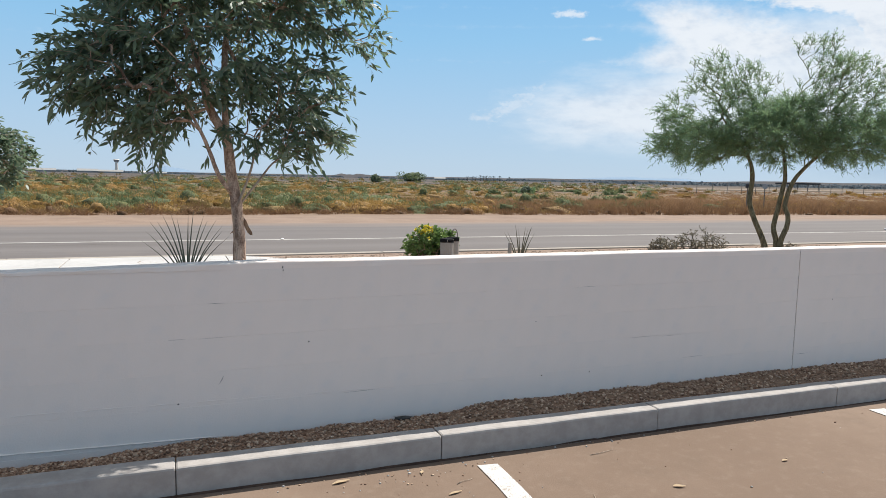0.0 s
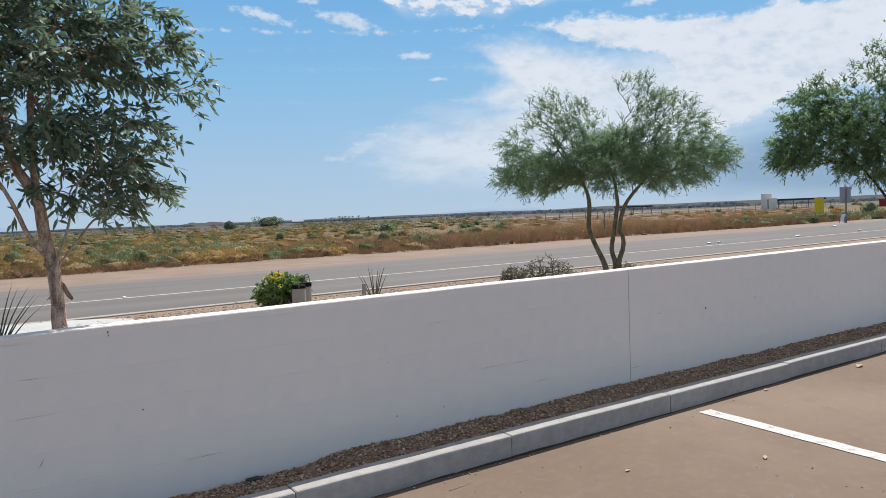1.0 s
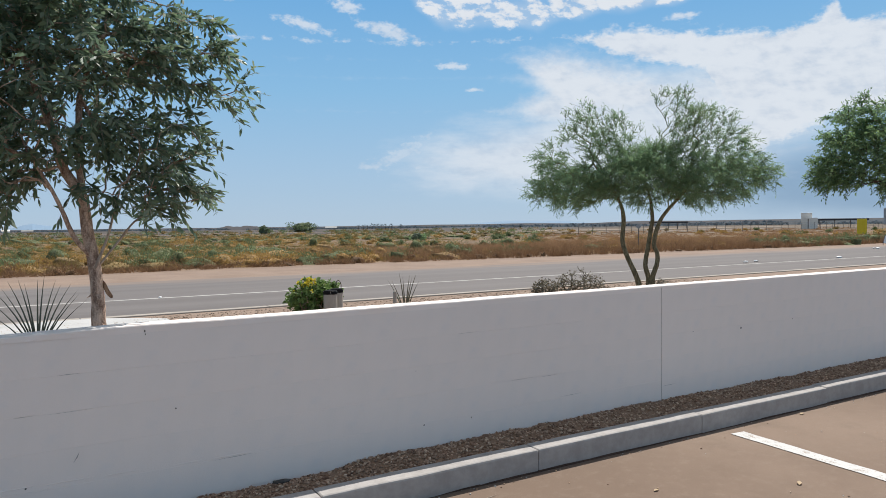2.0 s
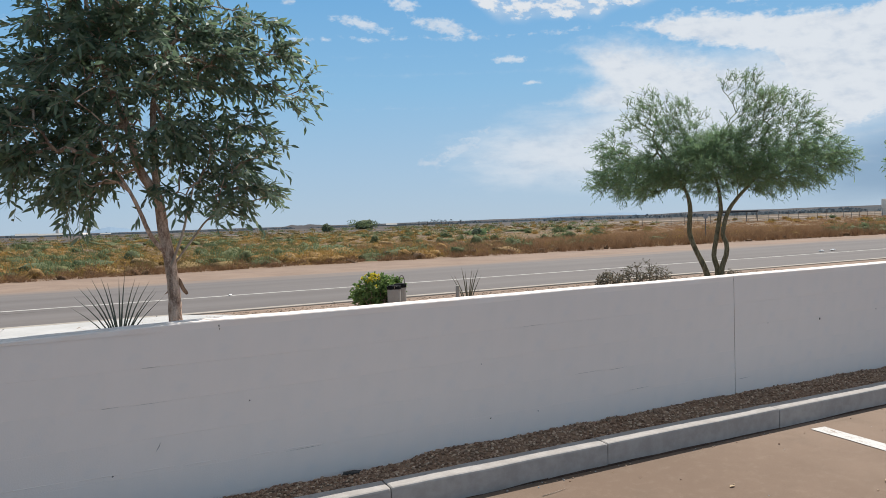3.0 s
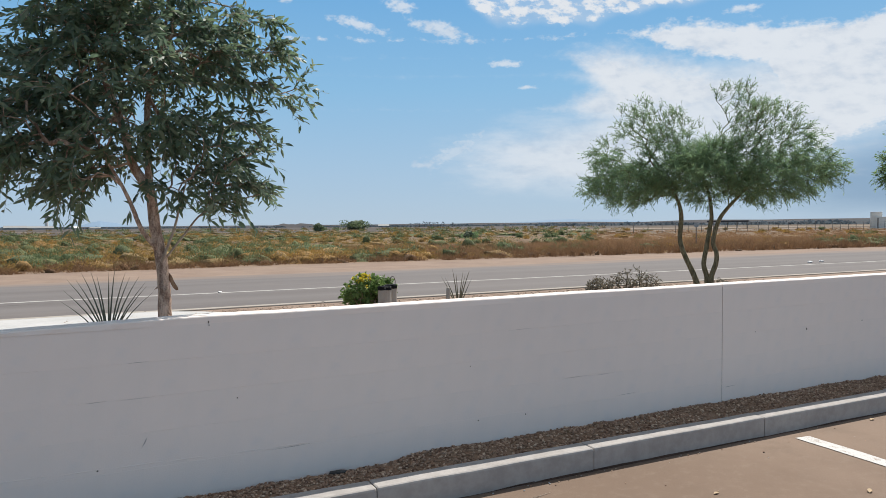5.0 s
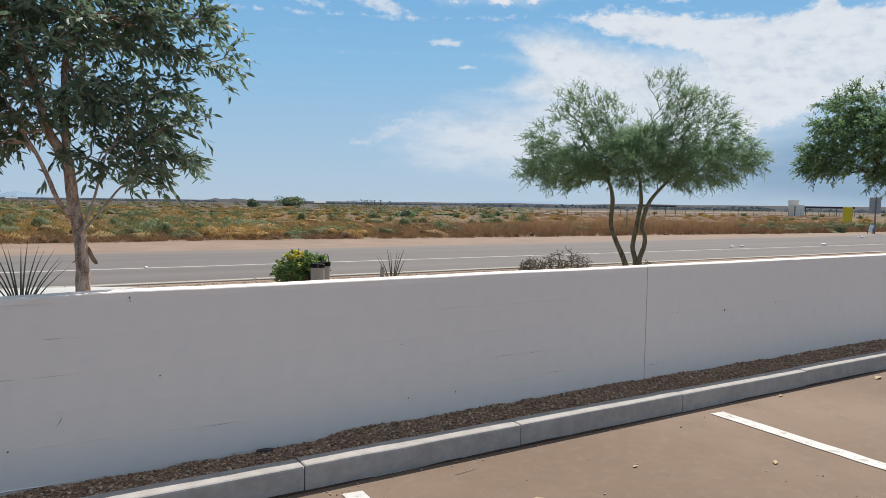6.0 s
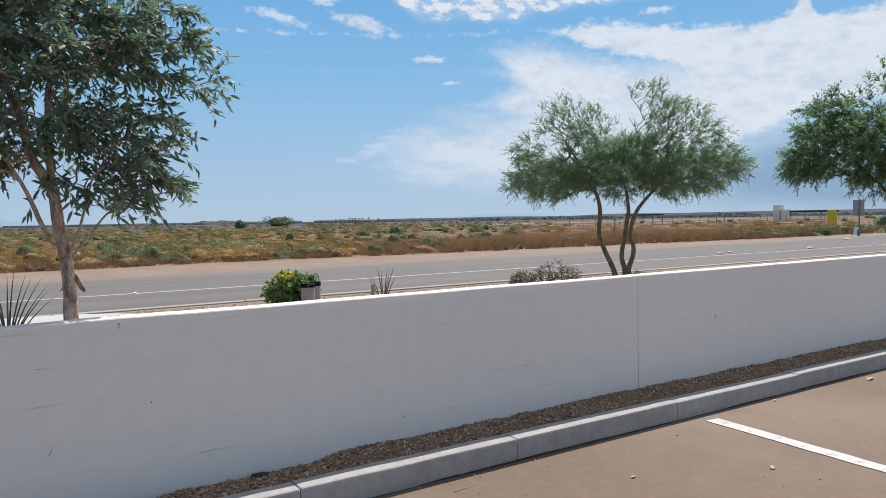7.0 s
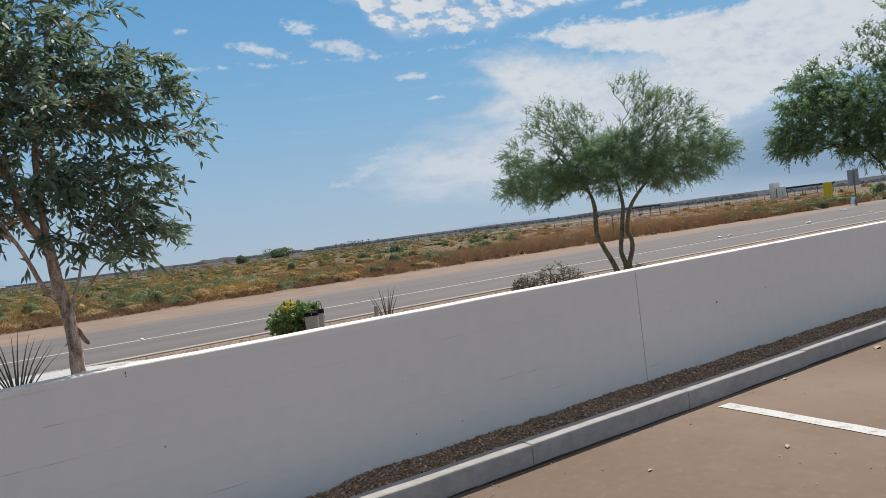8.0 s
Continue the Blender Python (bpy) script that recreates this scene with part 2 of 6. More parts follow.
def b_road(N):
    s = N.n("SeparateXYZ")
    N.put(s.inputs[0], N.pos)
    along = N.vec(N.math("MULTIPLY", s.outputs[0], 0.04), s.outputs[1])
    streak, mid, fine = N.noise(along, 1.1, 5, 0.6), N.noise(N.pos, 0.5, 6, 0.65), N.noise(N.pos, 40, 3, 0.7)
    c = N.mix(N.ramp(streak, 0.3, 0.7), (0.125, 0.110, 0.102), (0.160, 0.143, 0.134))
    c = N.mix(N.ramp(mid, 0.5, 0.8, 0, 0.5), c, (0.185, 0.158, 0.140))
    c = N.mix(N.ramp(fine, 0.5, 0.8, 0, 0.4), c, (0.15, 0.14, 0.13))
    # sand blown over the far lane, in long ragged tongues, and a few tarred seams
    blown = N.noise(N.vec(N.math("MULTIPLY", s.outputs[0], 0.10), s.outputs[1]), 1.3, 6, 0.65)
    reach = N.math("SUBTRACT", s.outputs[1], N.math("MULTIPLY", N.math("MAXIMUM", N.math("SUBTRACT", s.outputs[0], 6.0), 0.0), 0.05))
    c = N.mix(N.ramp(N.math("ADD", reach, N.math("MULTIPLY", N.math("SUBTRACT", blown, 0.5), 5.0)), 19.2, 21.2, 0.0, 0.85), c, (0.245, 0.178, 0.135))
    seam = N.noise(N.vec(N.math("MULTIPLY", s.outputs[0], 0.22), N.math("MULTIPLY", s.outputs[1], 5.0)), 1.0, 2, 0.5)
    c = N.mix(N.ramp(seam, 0.70, 0.74, 0.0, 0.6), c, (0.07, 0.055, 0.048))
    return shader(N, c, 0.9, fine, 0.3, 0.006)


def b_ground(N):
    """Sand by the road, tan gravel in the planting strip, ochre soil out in the scrub."""
    s = N.n("SeparateXYZ")
    N.put(s.inputs[0], N.pos)
    flat = N.vec(s.outputs[0], s.outputs[1])
    big, mid, fine = N.noise(flat, 0.09, 5, 0.6), N.noise(flat, 0.7, 6, 0.65), N.noise(flat, 18, 4, 0.7)
    sand = N.mix(N.ramp(mid, 0.3, 0.7), (0.215, 0.150, 0.110), (0.275, 0.198, 0.148))
    soil = N.mix(N.ramp(mid, 0.35, 0.65), (0.115, 0.070, 0.036), (0.20, 0.13, 0.07))
    far = N.mix(N.ramp(N.noise(N.vec(N.math("MULTIPLY", s.outputs[0], 0.012), N.math("MULTIPLY", s.outputs[1], 0.05)), 1.0, 5, 0.6), 0.4, 0.62), (0.052, 0.043, 0.038), (0.095, 0.074, 0.058))
    c = N.mix(N.ramp(N.math("ADD", s.outputs[1], N.math("MULTIPLY", mid, 4.0)), 26, 30), sand, soil)
    tan = N.mix(N.ramp(N.noise(N.vec(N.math("MULTIPLY", s.outputs[0], 0.02), N.math("MULTIPLY", s.outputs[1], 0.10)), 1.0, 4, 0.6), 0.42, 0.6), (0.090, 0.064, 0.039), (0.135, 0.097, 0.063))
    c = N.mix(N.ramp(s.outputs[1], 60, 95), c, tan)
    c = N.mix(N.ramp(N.math("SUBTRACT", s.outputs[1], N.math("MULTIPLY", N.math("MAXIMUM", s.outputs[0], 0.0), 0.6)), 85, 170), c, far)
    c = N.mix(N.ramp(fine, 0.45, 0.75, 0, 0.5), c, N.mix(0.5, c, (0.12, 0.09, 0.06)))
    return shader(N, c, 0.95, N.math("ADD", fine, mid), 0.5, 0.02)


def b_mound(colors):
    """Bush body: each one its own tint, mottled by its twigs."""

    def build(N):
        r = N.n("ValToRGB")
        N.put(r.inputs[0], N.geo.outputs["Random Per Island"])
        while len(r.color_ramp.elements) < len(colors):
            r.color_ramp.elements.new(0.5)
        for i, c in enumerate(colors):
            r.color_ramp.elements[i].position, r.color_ramp.elements[i].color = i / max(1, len(colors) - 1), (*c, 1)
        mid, fine = N.noise(N.pos, 5.0, 4, 0.65), N.noise(N.pos, 22, 3, 0.7)
        v = N.math("ADD", N.math("MULTIPLY", mid, 0.5), N.math("MULTIPLY", fine, 0.5))
        dark = N.n("VectorMath")
        dark.operation = "SCALE"
        N.put(dark.inputs[0], r.outputs[0])
        dark.inputs["Scale"].default_value = 0.45
        return shader(N, N.mix(N.ramp(v, 0.38, 0.58), dark.outputs[0], r.outputs[0]), 0.95, v, 0.9, 0.08)

    return build


def b_bark(a, b, ring):
    def build(N):
        s = N.n("SeparateXYZ")
        N.put(s.inputs[0], N.pos)
        q = N.vec(N.math("MULTIPLY", s.outputs[0], 3.0), N.math("MULTIPLY", s.outputs[1], 3.0), s.outputs[2])
        long, fine = N.noise(q, ring, 6, 0.7), N.noise(N.pos, 120, 4, 0.7)
        v = N.math("ADD", N.math("MULTIPLY", long, 0.7), N.math("MULTIPLY", fine, 0.3))
        return shader(N, N.mix(N.ramp(v, 0.38, 0.62), a, b), 0.9, v, 0.8, 0.012)

    return build


def b_stone(N):
    r = N.n("ValToRGB")
    N.put(r.inputs[0], N.math("FRACT", N.math("ADD", N.geo.outputs["Random Per Island"], N.n("ObjectInfo").outputs["Random"])))
    e = r.color_ramp.elements
    e[0].color, e[1].color = (0.15, 0.085, 0.055, 1), (0.62, 0.455, 0.32, 1)
    for p, c in ((0.30, (0.275, 0.165, 0.105)), (0.65, (0.365, 0.24, 0.16)), (0.85, (0.46, 0.32, 0.22))):
        e.new(p).color = (*c, 1)
    fine = N.noise(N.pos, 150, 4, 0.7)
    return shader(N, r.outputs[0], 0.9, fine, 0.4, 0.003)


M_PARK, M_WALL = material("dusty_pavement", b_parking), material("white_masonry_paint", b_wall)
M_KERB, M_STRIPE, M_ROAD = material("kerb_concrete", b_kerb), material("worn_road_paint", b_stripe), material("old_asphalt", b_road)
M_LINE = plain("faded_line_paint", (0.30, 0.28, 0.255), (0.50, 0.475, 0.44), 3.0, 0.85, 0.0, fine=30)
M_GROUND, M_STONE = material("desert_ground", b_ground), material("brown_gravel", b_stone)
M_SLAB = material("pale_concrete", b_concrete((0.40, 0.39, 0.37), (0.49, 0.475, 0.455), (0.34, 0.31, 0.27)))
M_ROADKERB = material("road_kerb_concrete", b_concrete((0.30, 0.265, 0.225), (0.38, 0.335, 0.285), (0.22, 0.185, 0.15)))
M_POST = material("post_concrete", b_concrete((0.32, 0.29, 0.255), (0.40, 0.365, 0.32), (0.18, 0.155, 0.13)))
M_SOIL = plain("gravel_bed_soil", (0.20, 0.125, 0.08), (0.30, 0.195, 0.125), 12, 0.95, 0.6, 0.01, fine=90)
M_BARK = material("peeling_brown_bark", b_bark((0.19, 0.115, 0.08), (0.68, 0.50, 0.38), 9))
M_PALEBARK = material("pale_twig_bark", b_bark((0.26, 0.19, 0.14), (0.48, 0.40, 0.32), 14))
M_GREENBARK = material("olive_bark", b_bark((0.10, 0.082, 0.045), (0.29, 0.235, 0.135), 10))
M_FLAP = material("peeled_bark", b_bark((0.22, 0.12, 0.07), (0.42, 0.26, 0.16), 14))
M_TWIG = material("olive_twig", b_bark((0.17, 0.19, 0.11), (0.27, 0.30, 0.17), 14))
M_DARKBARK = material("dark_bark", b_bark((0.045, 0.03, 0.022), (0.13, 0.095, 0.07), 10))
M_LEAF = isle("willow_leaf", [(0.105, 0.165, 0.115), (0.135, 0.20, 0.125), (0.175, 0.245, 0.135), (0.12, 0.18, 0.125), (0.26, 0.305, 0.195)], 0.45, 0.5, 0.5)
M_PALO = isle("palo_verde_twig", [(0.20, 0.315, 0.19), (0.235, 0.36, 0.205), (0.31, 0.415, 0.19), (0.20, 0.325, 0.21)], 0.75, 0.6, 0.15)
M_MESQ = isle("mesquite_leaf", [(0.135, 0.23, 0.125), (0.18, 0.285, 0.14), (0.25, 0.345, 0.145), (0.15, 0.25, 0.135)], 0.65, 0.6, 0.2)
M_BLADE = isle("yucca_blade", [(0.11, 0.115, 0.08), (0.145, 0.145, 0.10), (0.17, 0.155, 0.11)], 0.55, 0.1)
M_BUSH = isle("shrub_leaf", [(0.10, 0.165, 0.05), (0.17, 0.26, 0.075), (0.27, 0.36, 0.12)], 0.45, 0.35)
M_FLOWER = isle("yellow_petal", [(0.64, 0.52, 0.04), (0.76, 0.66, 0.10)], 0.6, 0.4)
M_DRY = isle("dry_grey_twig", [(0.17, 0.14, 0.11), (0.26, 0.225, 0.17), (0.17, 0.165, 0.11)], 0.9, 0.2)
M_SCRUB = isle("ochre_scrub", [(0.29, 0.165, 0.045), (0.37, 0.225, 0.062), (0.43, 0.29, 0.10), (0.30, 0.175, 0.05)], 0.9, 0.4)
M_STRAW = isle("straw_grass", [(0.48, 0.345, 0.19), (0.56, 0.42, 0.25), (0.40, 0.27, 0.135)], 0.9, 0.4)
M_OLIVE = isle("olive_scrub", [(0.19, 0.14, 0.05), (0.25, 0.18, 0.065), (0.16, 0.12, 0.048)], 0.9, 0.4)
M_SCRUBGREEN = isle("grey_green_scrub", [(0.10, 0.14, 0.065), (0.13, 0.175, 0.08), (0.165, 0.195, 0.085), (0.105, 0.145, 0.072)], 0.85, 0.4)
M_DRYGRASS = isle("brown_dry_grass", [(0.16, 0.088, 0.050), (0.23, 0.128, 0.068), (0.29, 0.175, 0.09), (0.12, 0.07, 0.043)], 0.95, 0.35)
# blue of distance haze mixed into the leaf colour of far trees and palms
M_HAZETREE = isle("haze_tinted_foliage", [(0.10, 0.125, 0.145), (0.115, 0.14, 0.16), (0.105, 0.13, 0.15)], 0.9, 0.5)
M_LITTER = isle("dead_leaf", [(0.42, 0.30, 0.17), (0.55, 0.42, 0.27), (0.30, 0.19, 0.10)], 0.8, 0.2)
M_BLACK = plain("black_plastic", (0.008, 0.008, 0.009), (0.016, 0.016, 0.017), 20, 0.9, spec=0.1)
M_YELLOW = plain("yellow_sign_paint", (0.62, 0.46, 0.02), (0.72, 0.56, 0.04), 5, 0.5)
M_GREYMETAL = plain("galvanised_grey", (0.26, 0.27, 0.28), (0.36, 0.37, 0.38), 6, 0.5, metallic=0.3)
M_POSTMETAL = plain("weathered_post", (0.13, 0.11, 0.10), (0.22, 0.19, 0.17), 6, 0.7)
M_TAN = plain("tan_stucco", (0.36, 0.29, 0.23), (0.43, 0.35, 0.28), 1.2, 0.9)
M_ROOF = plain("dull_metal_roof", (0.30, 0.26, 0.23), (0.38, 0.33, 0.29), 2.0, 0.7)
M_RED = plain("red_container_paint", (0.23, 0.035, 0.035), (0.29, 0.055, 0.05), 2, 0.7)
M_CREAM = plain("cream_block", (0.76, 0.70, 0.62), (0.84, 0.78, 0.70), 2, 0.9)
M_DARKROOF = plain("dark_roof_sheet", (0.03, 0.03, 0.035), (0.06, 0.06, 0.065), 1.5, 0.7)
M_WHITE = plain("white_sheet", (0.70, 0.70, 0.70), (0.80, 0.80, 0.79), 4, 0.6)
M_BLUE = plain("blue_panel", (0.10, 0.17, 0.33), (0.15, 0.23, 0.40), 4, 0.5)
M_HILL = plain("distant_hill", (0.046, 0.043, 0.046), (0.066, 0.060, 0.060), 0.01, 1.0, fine=0.05)
# slate tint of haze put into the tree line's colour
M_TREELINE = plain("haze_tinted_tree_line", (0.040, 0.048, 0.056), (0.062, 0.070, 0.078), 0.02, 1.0, 0.0, fine=0.12)
# aerial haze is painted here: rock coloured close to the low sky
M_RANGE = plain("haze_tinted_range", (0.175, 0.25, 0.335), (0.185, 0.26, 0.345), 0.003, 1.0, 0.0, fine=0.01)
M_GAP = plain("joint_filler", (0.05, 0.045, 0.04), (0.10, 0.09, 0.08), 30, 0.95)
M_SHED = plain("dusty_pale_sheet", (0.25, 0.245, 0.235), (0.32, 0.315, 0.30), 0.3, 0.7)
M_TRACK = plain("bare_pale_dirt", (0.20, 0.15, 0.112), (0.28, 0.22, 0.17), 0.15, 0.95, fine=2.0)
B_OCHRE = material("ochre_bush", b_mound([(0.24, 0.135, 0.045), (0.33, 0.20, 0.07), (0.28, 0.155, 0.045), (0.40, 0.275, 0.13)]))
B_OLIVE = material("olive_bush", b_mound([(0.22, 0.15, 0.06), (0.27, 0.185, 0.08), (0.19, 0.12, 0.055), (0.31, 0.20, 0.085)]))
B_GREEN = material("grey_green_bush", b_mound([(0.115, 0.135, 0.06), (0.15, 0.165, 0.07), (0.125, 0.145, 0.07), (0.17, 0.17, 0.07)]))
B_DARK = material("dark_twiggy_bush", b_mound([(0.15, 0.085, 0.045), (0.20, 0.115, 0.06), (0.14, 0.09, 0.05)]))
# dirt colour darkened to carry the kerb's shade as well
M_SEAM = plain("kerb_dirt_and_shade", (0.045, 0.026, 0.019), (0.10, 0.060, 0.042), 9, 0.95, fine=70)
M_CAULK = plain("joint_caulk", (0.17, 0.145, 0.125), (0.25, 0.21, 0.18), 14, 0.9)
M_SCUFF = plain("scuffed_paint", (0.22, 0.20, 0.185), (0.48, 0.44, 0.41), 40, 0.9)
M_PEBBLE = isle("tan_pebble", [(0.25, 0.18, 0.13), (0.33, 0.245, 0.18), (0.28, 0.20, 0.145)], 0.9, 0.0)
M_RUSSET = isle("russet_grass", [(0.24, 0.13, 0.068), (0.31, 0.18, 0.095), (0.37, 0.235, 0.13), (0.21, 0.115, 0.062)], 0.95, 0.4)
B_FARGREEN = material("far_green_bush", b_mound([(0.15, 0.18, 0.115), (0.175, 0.20, 0.13)]))

# ---- mesh helpers ----


def mesh_of(name, verts, faces, mat=None, smooth=False):
    me = bpy.data.meshes.new(name)
    me.from_pydata([tuple(v) for v in verts], [], [tuple(f) for f in faces])
    if mat:
        me.materials.append(mat)
    if smooth:
        me.polygons.foreach_set("use_smooth", [True] * len(me.polygons))
    me.update()
    return me


def mesh_fast(name, verts, faces, mat):
    """From numpy arrays; faces all with the same number of corners."""
    me = bpy.data.meshes.new(name)
    k, n = faces.shape[1], len(faces)
    me.vertices.add(len(verts))
    me.vertices.foreach_set("co", np.asarray(verts, np.float32).ravel())
    me.loops.add(n * k)
    me.loops.foreach_set("vertex_index", faces.astype(np.int32).ravel())
    me.polygons.add(n)
    me.polygons.foreach_set("loop_start", np.arange(0, n * k, k, dtype=np.int32))
    me.polygons.foreach_set("loop_total", np.full(n, k, np.int32))
    me.update(calc_edges=True)
    me.validate()
    me.materials.append(mat)
    return me


def from_bm(name, bm, mat):
    me = bpy.data.meshes.new(name)
    bm.to_mesh(me)
    bm.free()
    me.materials.append(mat)
    return me


def part(name, data, parent, label=""):
    ob = new(name, data)
    ob.parent = parent
    if label:
        ob["label"] = label
    return ob


def empty(name, at=(0, 0, 0), rz=0.0):
    ob = new(name)
    ob.matrix_world = pose(*at, 0, 0, rz)
    ob.empty_display_size = 0.2
    return ob


def box_bm(x0, x1, y0, y1, z0, z1, bevel=0.0, segs=2):
    bm = bmesh.new()
    bmesh.ops.create_cube(bm, size=1)
    for v in bm.verts:
        v.co = Vector(((x0 + x1) / 2 + v.co.x * (x1 - x0), (y0 + y1) / 2 + v.co.y * (y1 - y0), (z0 + z1) / 2 + v.co.z * (z1 - z0)))
    if bevel:
        bmesh.ops.bevel(bm, geom=bm.edges[:], offset=bevel, segments=segs, affect="EDGES", profile=0.5)
    return bm


def box(name, mat, x0, x1, y0, y1, z0, z1, bevel=0.0, segs=2):
    return from_bm(name, box_bm(x0, x1, y0, y1, z0, z1, bevel, segs), mat)


def tube_into(V, F, pts, radii, sides=7, rough=0.0, rng=None):
    """Adds a tapered tube along the points to the lists V, F."""
    pts = [Vector(p) for p in pts]
    first = len(V)
    for i, p in enumerate(pts):
        way = (pts[min(i + 1, len(pts) - 1)] - pts[max(i - 1, 0)]).normalized()
        side = way.cross(Vector((0.31, 0.95, 0.05))).normalized()
        up = way.cross(side)
        for k in range(sides):
            a = 2 * math.pi * k / sides
            r = radii[i] * (1 + (rng.uniform(-rough, rough) if rng and rough else 0))
            V.append(p + float(r) * (math.cos(a) * side + math.sin(a) * up))
    for i in range(len(pts) - 1):
        for k in range(sides):
            a, b = first + i * sides + k, first + i * sides + (k + 1) % sides
            F.append((a, b, b + sides, a + sides))
    F.append(tuple(first + k for k in reversed(range(sides))))
    F.append(tuple(first + (len(pts) - 1) * sides + k for k in range(sides)))


def tube(name, mat, pts, radii, sides=10, rough=0.0, rng=None):
    V, F = [], []
    tube_into(V, F, pts, radii, sides, rough, rng)
    return mesh_of(name, V, F, mat, True)


def smooth_path(pts, steps=4):
    """Catmull-Rom through the points."""
    P = [Vector(p) for p in pts]
    P = [2 * P[0] - P[1]] + P + [2 * P[-1] - P[-2]]
    out = []
    for i in range(1, len(P) - 2):
        for s in range(steps):
            t = s / steps
            a, b, c, d = P[i - 1], P[i], P[i + 1], P[i + 2]
            out.append(0.5 * (2 * b + (c - a) * t + (2 * a - 5 * b + 4 * c - d) * t * t + (3 * b - a - 3 * c + d) * t ** 3))
    return out + [P[-2]]


def unit(a):
    return a / np.maximum(np.linalg.norm(a, axis=-1, keepdims=True), 1e-9)


def leaves(name, base, way, length, width, mat, rng, droop=0.25, fold=0.5):
    """Pointed leaves, one per row: six corners each, bent down towards the tip."""
    n = len(base)
    way = unit(way)
    side = unit(np.cross(way, rng.normal(0, 1, (n, 3)) * fold + np.array([0, 0, 1.0])))
    L, W = np.asarray(length)[:, None], np.asarray(width)[:, None]
    down = np.array([0, 0, -1.0])
    c1 = base + way * L * 0.36 + down * L * droop * 0.10
    c2 = base + way * L * 0.70 + down * L * droop * 0.45
    tip = base + way * L * 0.97 + down * L * droop
    V = np.stack([base, c1 - side * W, c1 + side * W, c2 - side * W * 0.75, c2 + side * W * 0.75, tip], 1).reshape(-1, 3)
    k = np.arange(n)[:, None] * 6
    F = np.concatenate([k + [0, 2, 1], k + [1, 2, 4], k + [1, 4, 3], k + [3, 4, 5]], 0)
    order = np.argsort(np.tile(np.arange(n), 4), kind="stable")
    return mesh_fast(name, V, F[order], mat)


def flecks(name, base, way, length, width, mat, rng):
    """Small flat leaves: one diamond each."""
    n = len(base)
    side = unit(np.cross(way, rng.normal(0, 1, (n, 3)))) * np.asarray(width)[:, None]
    L = np.asarray(length)[:, None]
    V = np.stack([base, base + way * L * 0.5 + side, base + way * L, base + way * L * 0.5 - side], 1).reshape(-1, 3)
    return mesh_fast(name, V, np.arange(4 * n).reshape(-1, 4), mat)


def blades_mesh(name, base, tip, width, mat, rng):
    """Thin straight blades: one triangle each."""
    side = unit(np.cross(tip - base, rng.normal(0, 1, (len(base), 3)))) * np.asarray(width)[:, None]
    V = np.stack([base - side, base + side, tip], 1).reshape(-1, 3)
    return mesh_fast(name, V, np.arange(len(V)).reshape(-1, 3), mat)


def grow(stems, lobes, count, seed, thin=0.0035, bend=0.12):
    """Boughs from the stems out to points inside the lobes. Returns branch chains (points, radii) and the twig ends with their directions."""
    rng = np.random.default_rng(seed)
    share = np.array([l[6] if len(l) > 6 else 1.0 for l in lobes]) * np.array([l[3] * l[4] * l[5] for l in lobes]) ** 0.67
    pick = rng.choice(len(lobes), count, p=share / share.sum())
    q = unit(rng.normal(0, 1, (count, 3))) * (rng.uniform(0.08, 1, (count, 1)) ** 0.40)
    P = np.array([lobes[i][:3] for i in pick]) + q * np.array([lobes[i][3:6] for i in pick])
    nodes, parent, fixed = [], [], []
    for stem in stems:
        for i, (x, y, z, r) in enumerate(stem):
            nodes.append((x, y, z))
            parent.append(-1)
            fixed.append(i >= len(stem) * 0.35)
    nodes = np.array(nodes, float)
    fixed = np.array(fixed)
    n0 = len(nodes)
    dist = np.min(np.linalg.norm(P[:, None] - nodes[None], axis=2), 1)
    weight = np.zeros(n0 + 2 * count)
    N = np.zeros((n0 + 2 * count, 3))
    N[:n0] = nodes
    par = np.full(n0 + 2 * count, -1)
    depth = np.zeros(n0 + 2 * count)
    live = np.zeros(n0 + 2 * count, bool)
    live[:n0] = fixed
    m = n0
    tips = []
    for j in np.argsort(dist):
        p = P[j]
        cand = np.where(live[:m])[0]
        cost = np.linalg.norm(N[cand] - p, axis=1) + 0.10 * depth[cand] + 0.25 * np.maximum(0, N[cand, 2] - p[2])
        a = cand[np.argmin(cost)]
        gap = np.linalg.norm(p - N[a])
        mid = (p + N[a]) / 2 + rng.normal(0, bend * gap, 3) + np.array([0, 0, 0.10 * gap])
        N[m], par[m], depth[m], live[m] = mid, a, depth[a] + gap / 2, True
        N[m + 1], par[m + 1], depth[m + 1], live[m + 1] = p, m, depth[a] + gap, True
        tips.append(m + 1)
        m += 2
    for t in tips:
        k = t
        while k >= n0:
            weight[k] += 1
            k = par[k]
    chains = []
    for t in tips:
        if weight[t] <= 0:
            continue
        pts, rad, k = [], [], t
        while True:
            pts.append(tuple(N[k]))
            rad.append(thin * max(abs(weight[k]), 1) ** 0.46)
            if k < n0 or weight[k] < 0:
                rad[-1] = rad[-2] if len(rad) > 1 else thin
                break
            weight[k] *= -1
            k = par[k]
        chains.append((pts[::-1], rad[::-1]))
    ends = N[tips]
    ways = unit(N[tips] - N[par[tips]])
    return chains, ends, ways


def boughs(name, chains, mat, sides=5):
    V, F = [], []
    for pts, rad in chains:
        if len(pts) > 1:
            tube_into(V, F, pts, rad, sides)
    return mesh_of(name, V, F, mat, True)


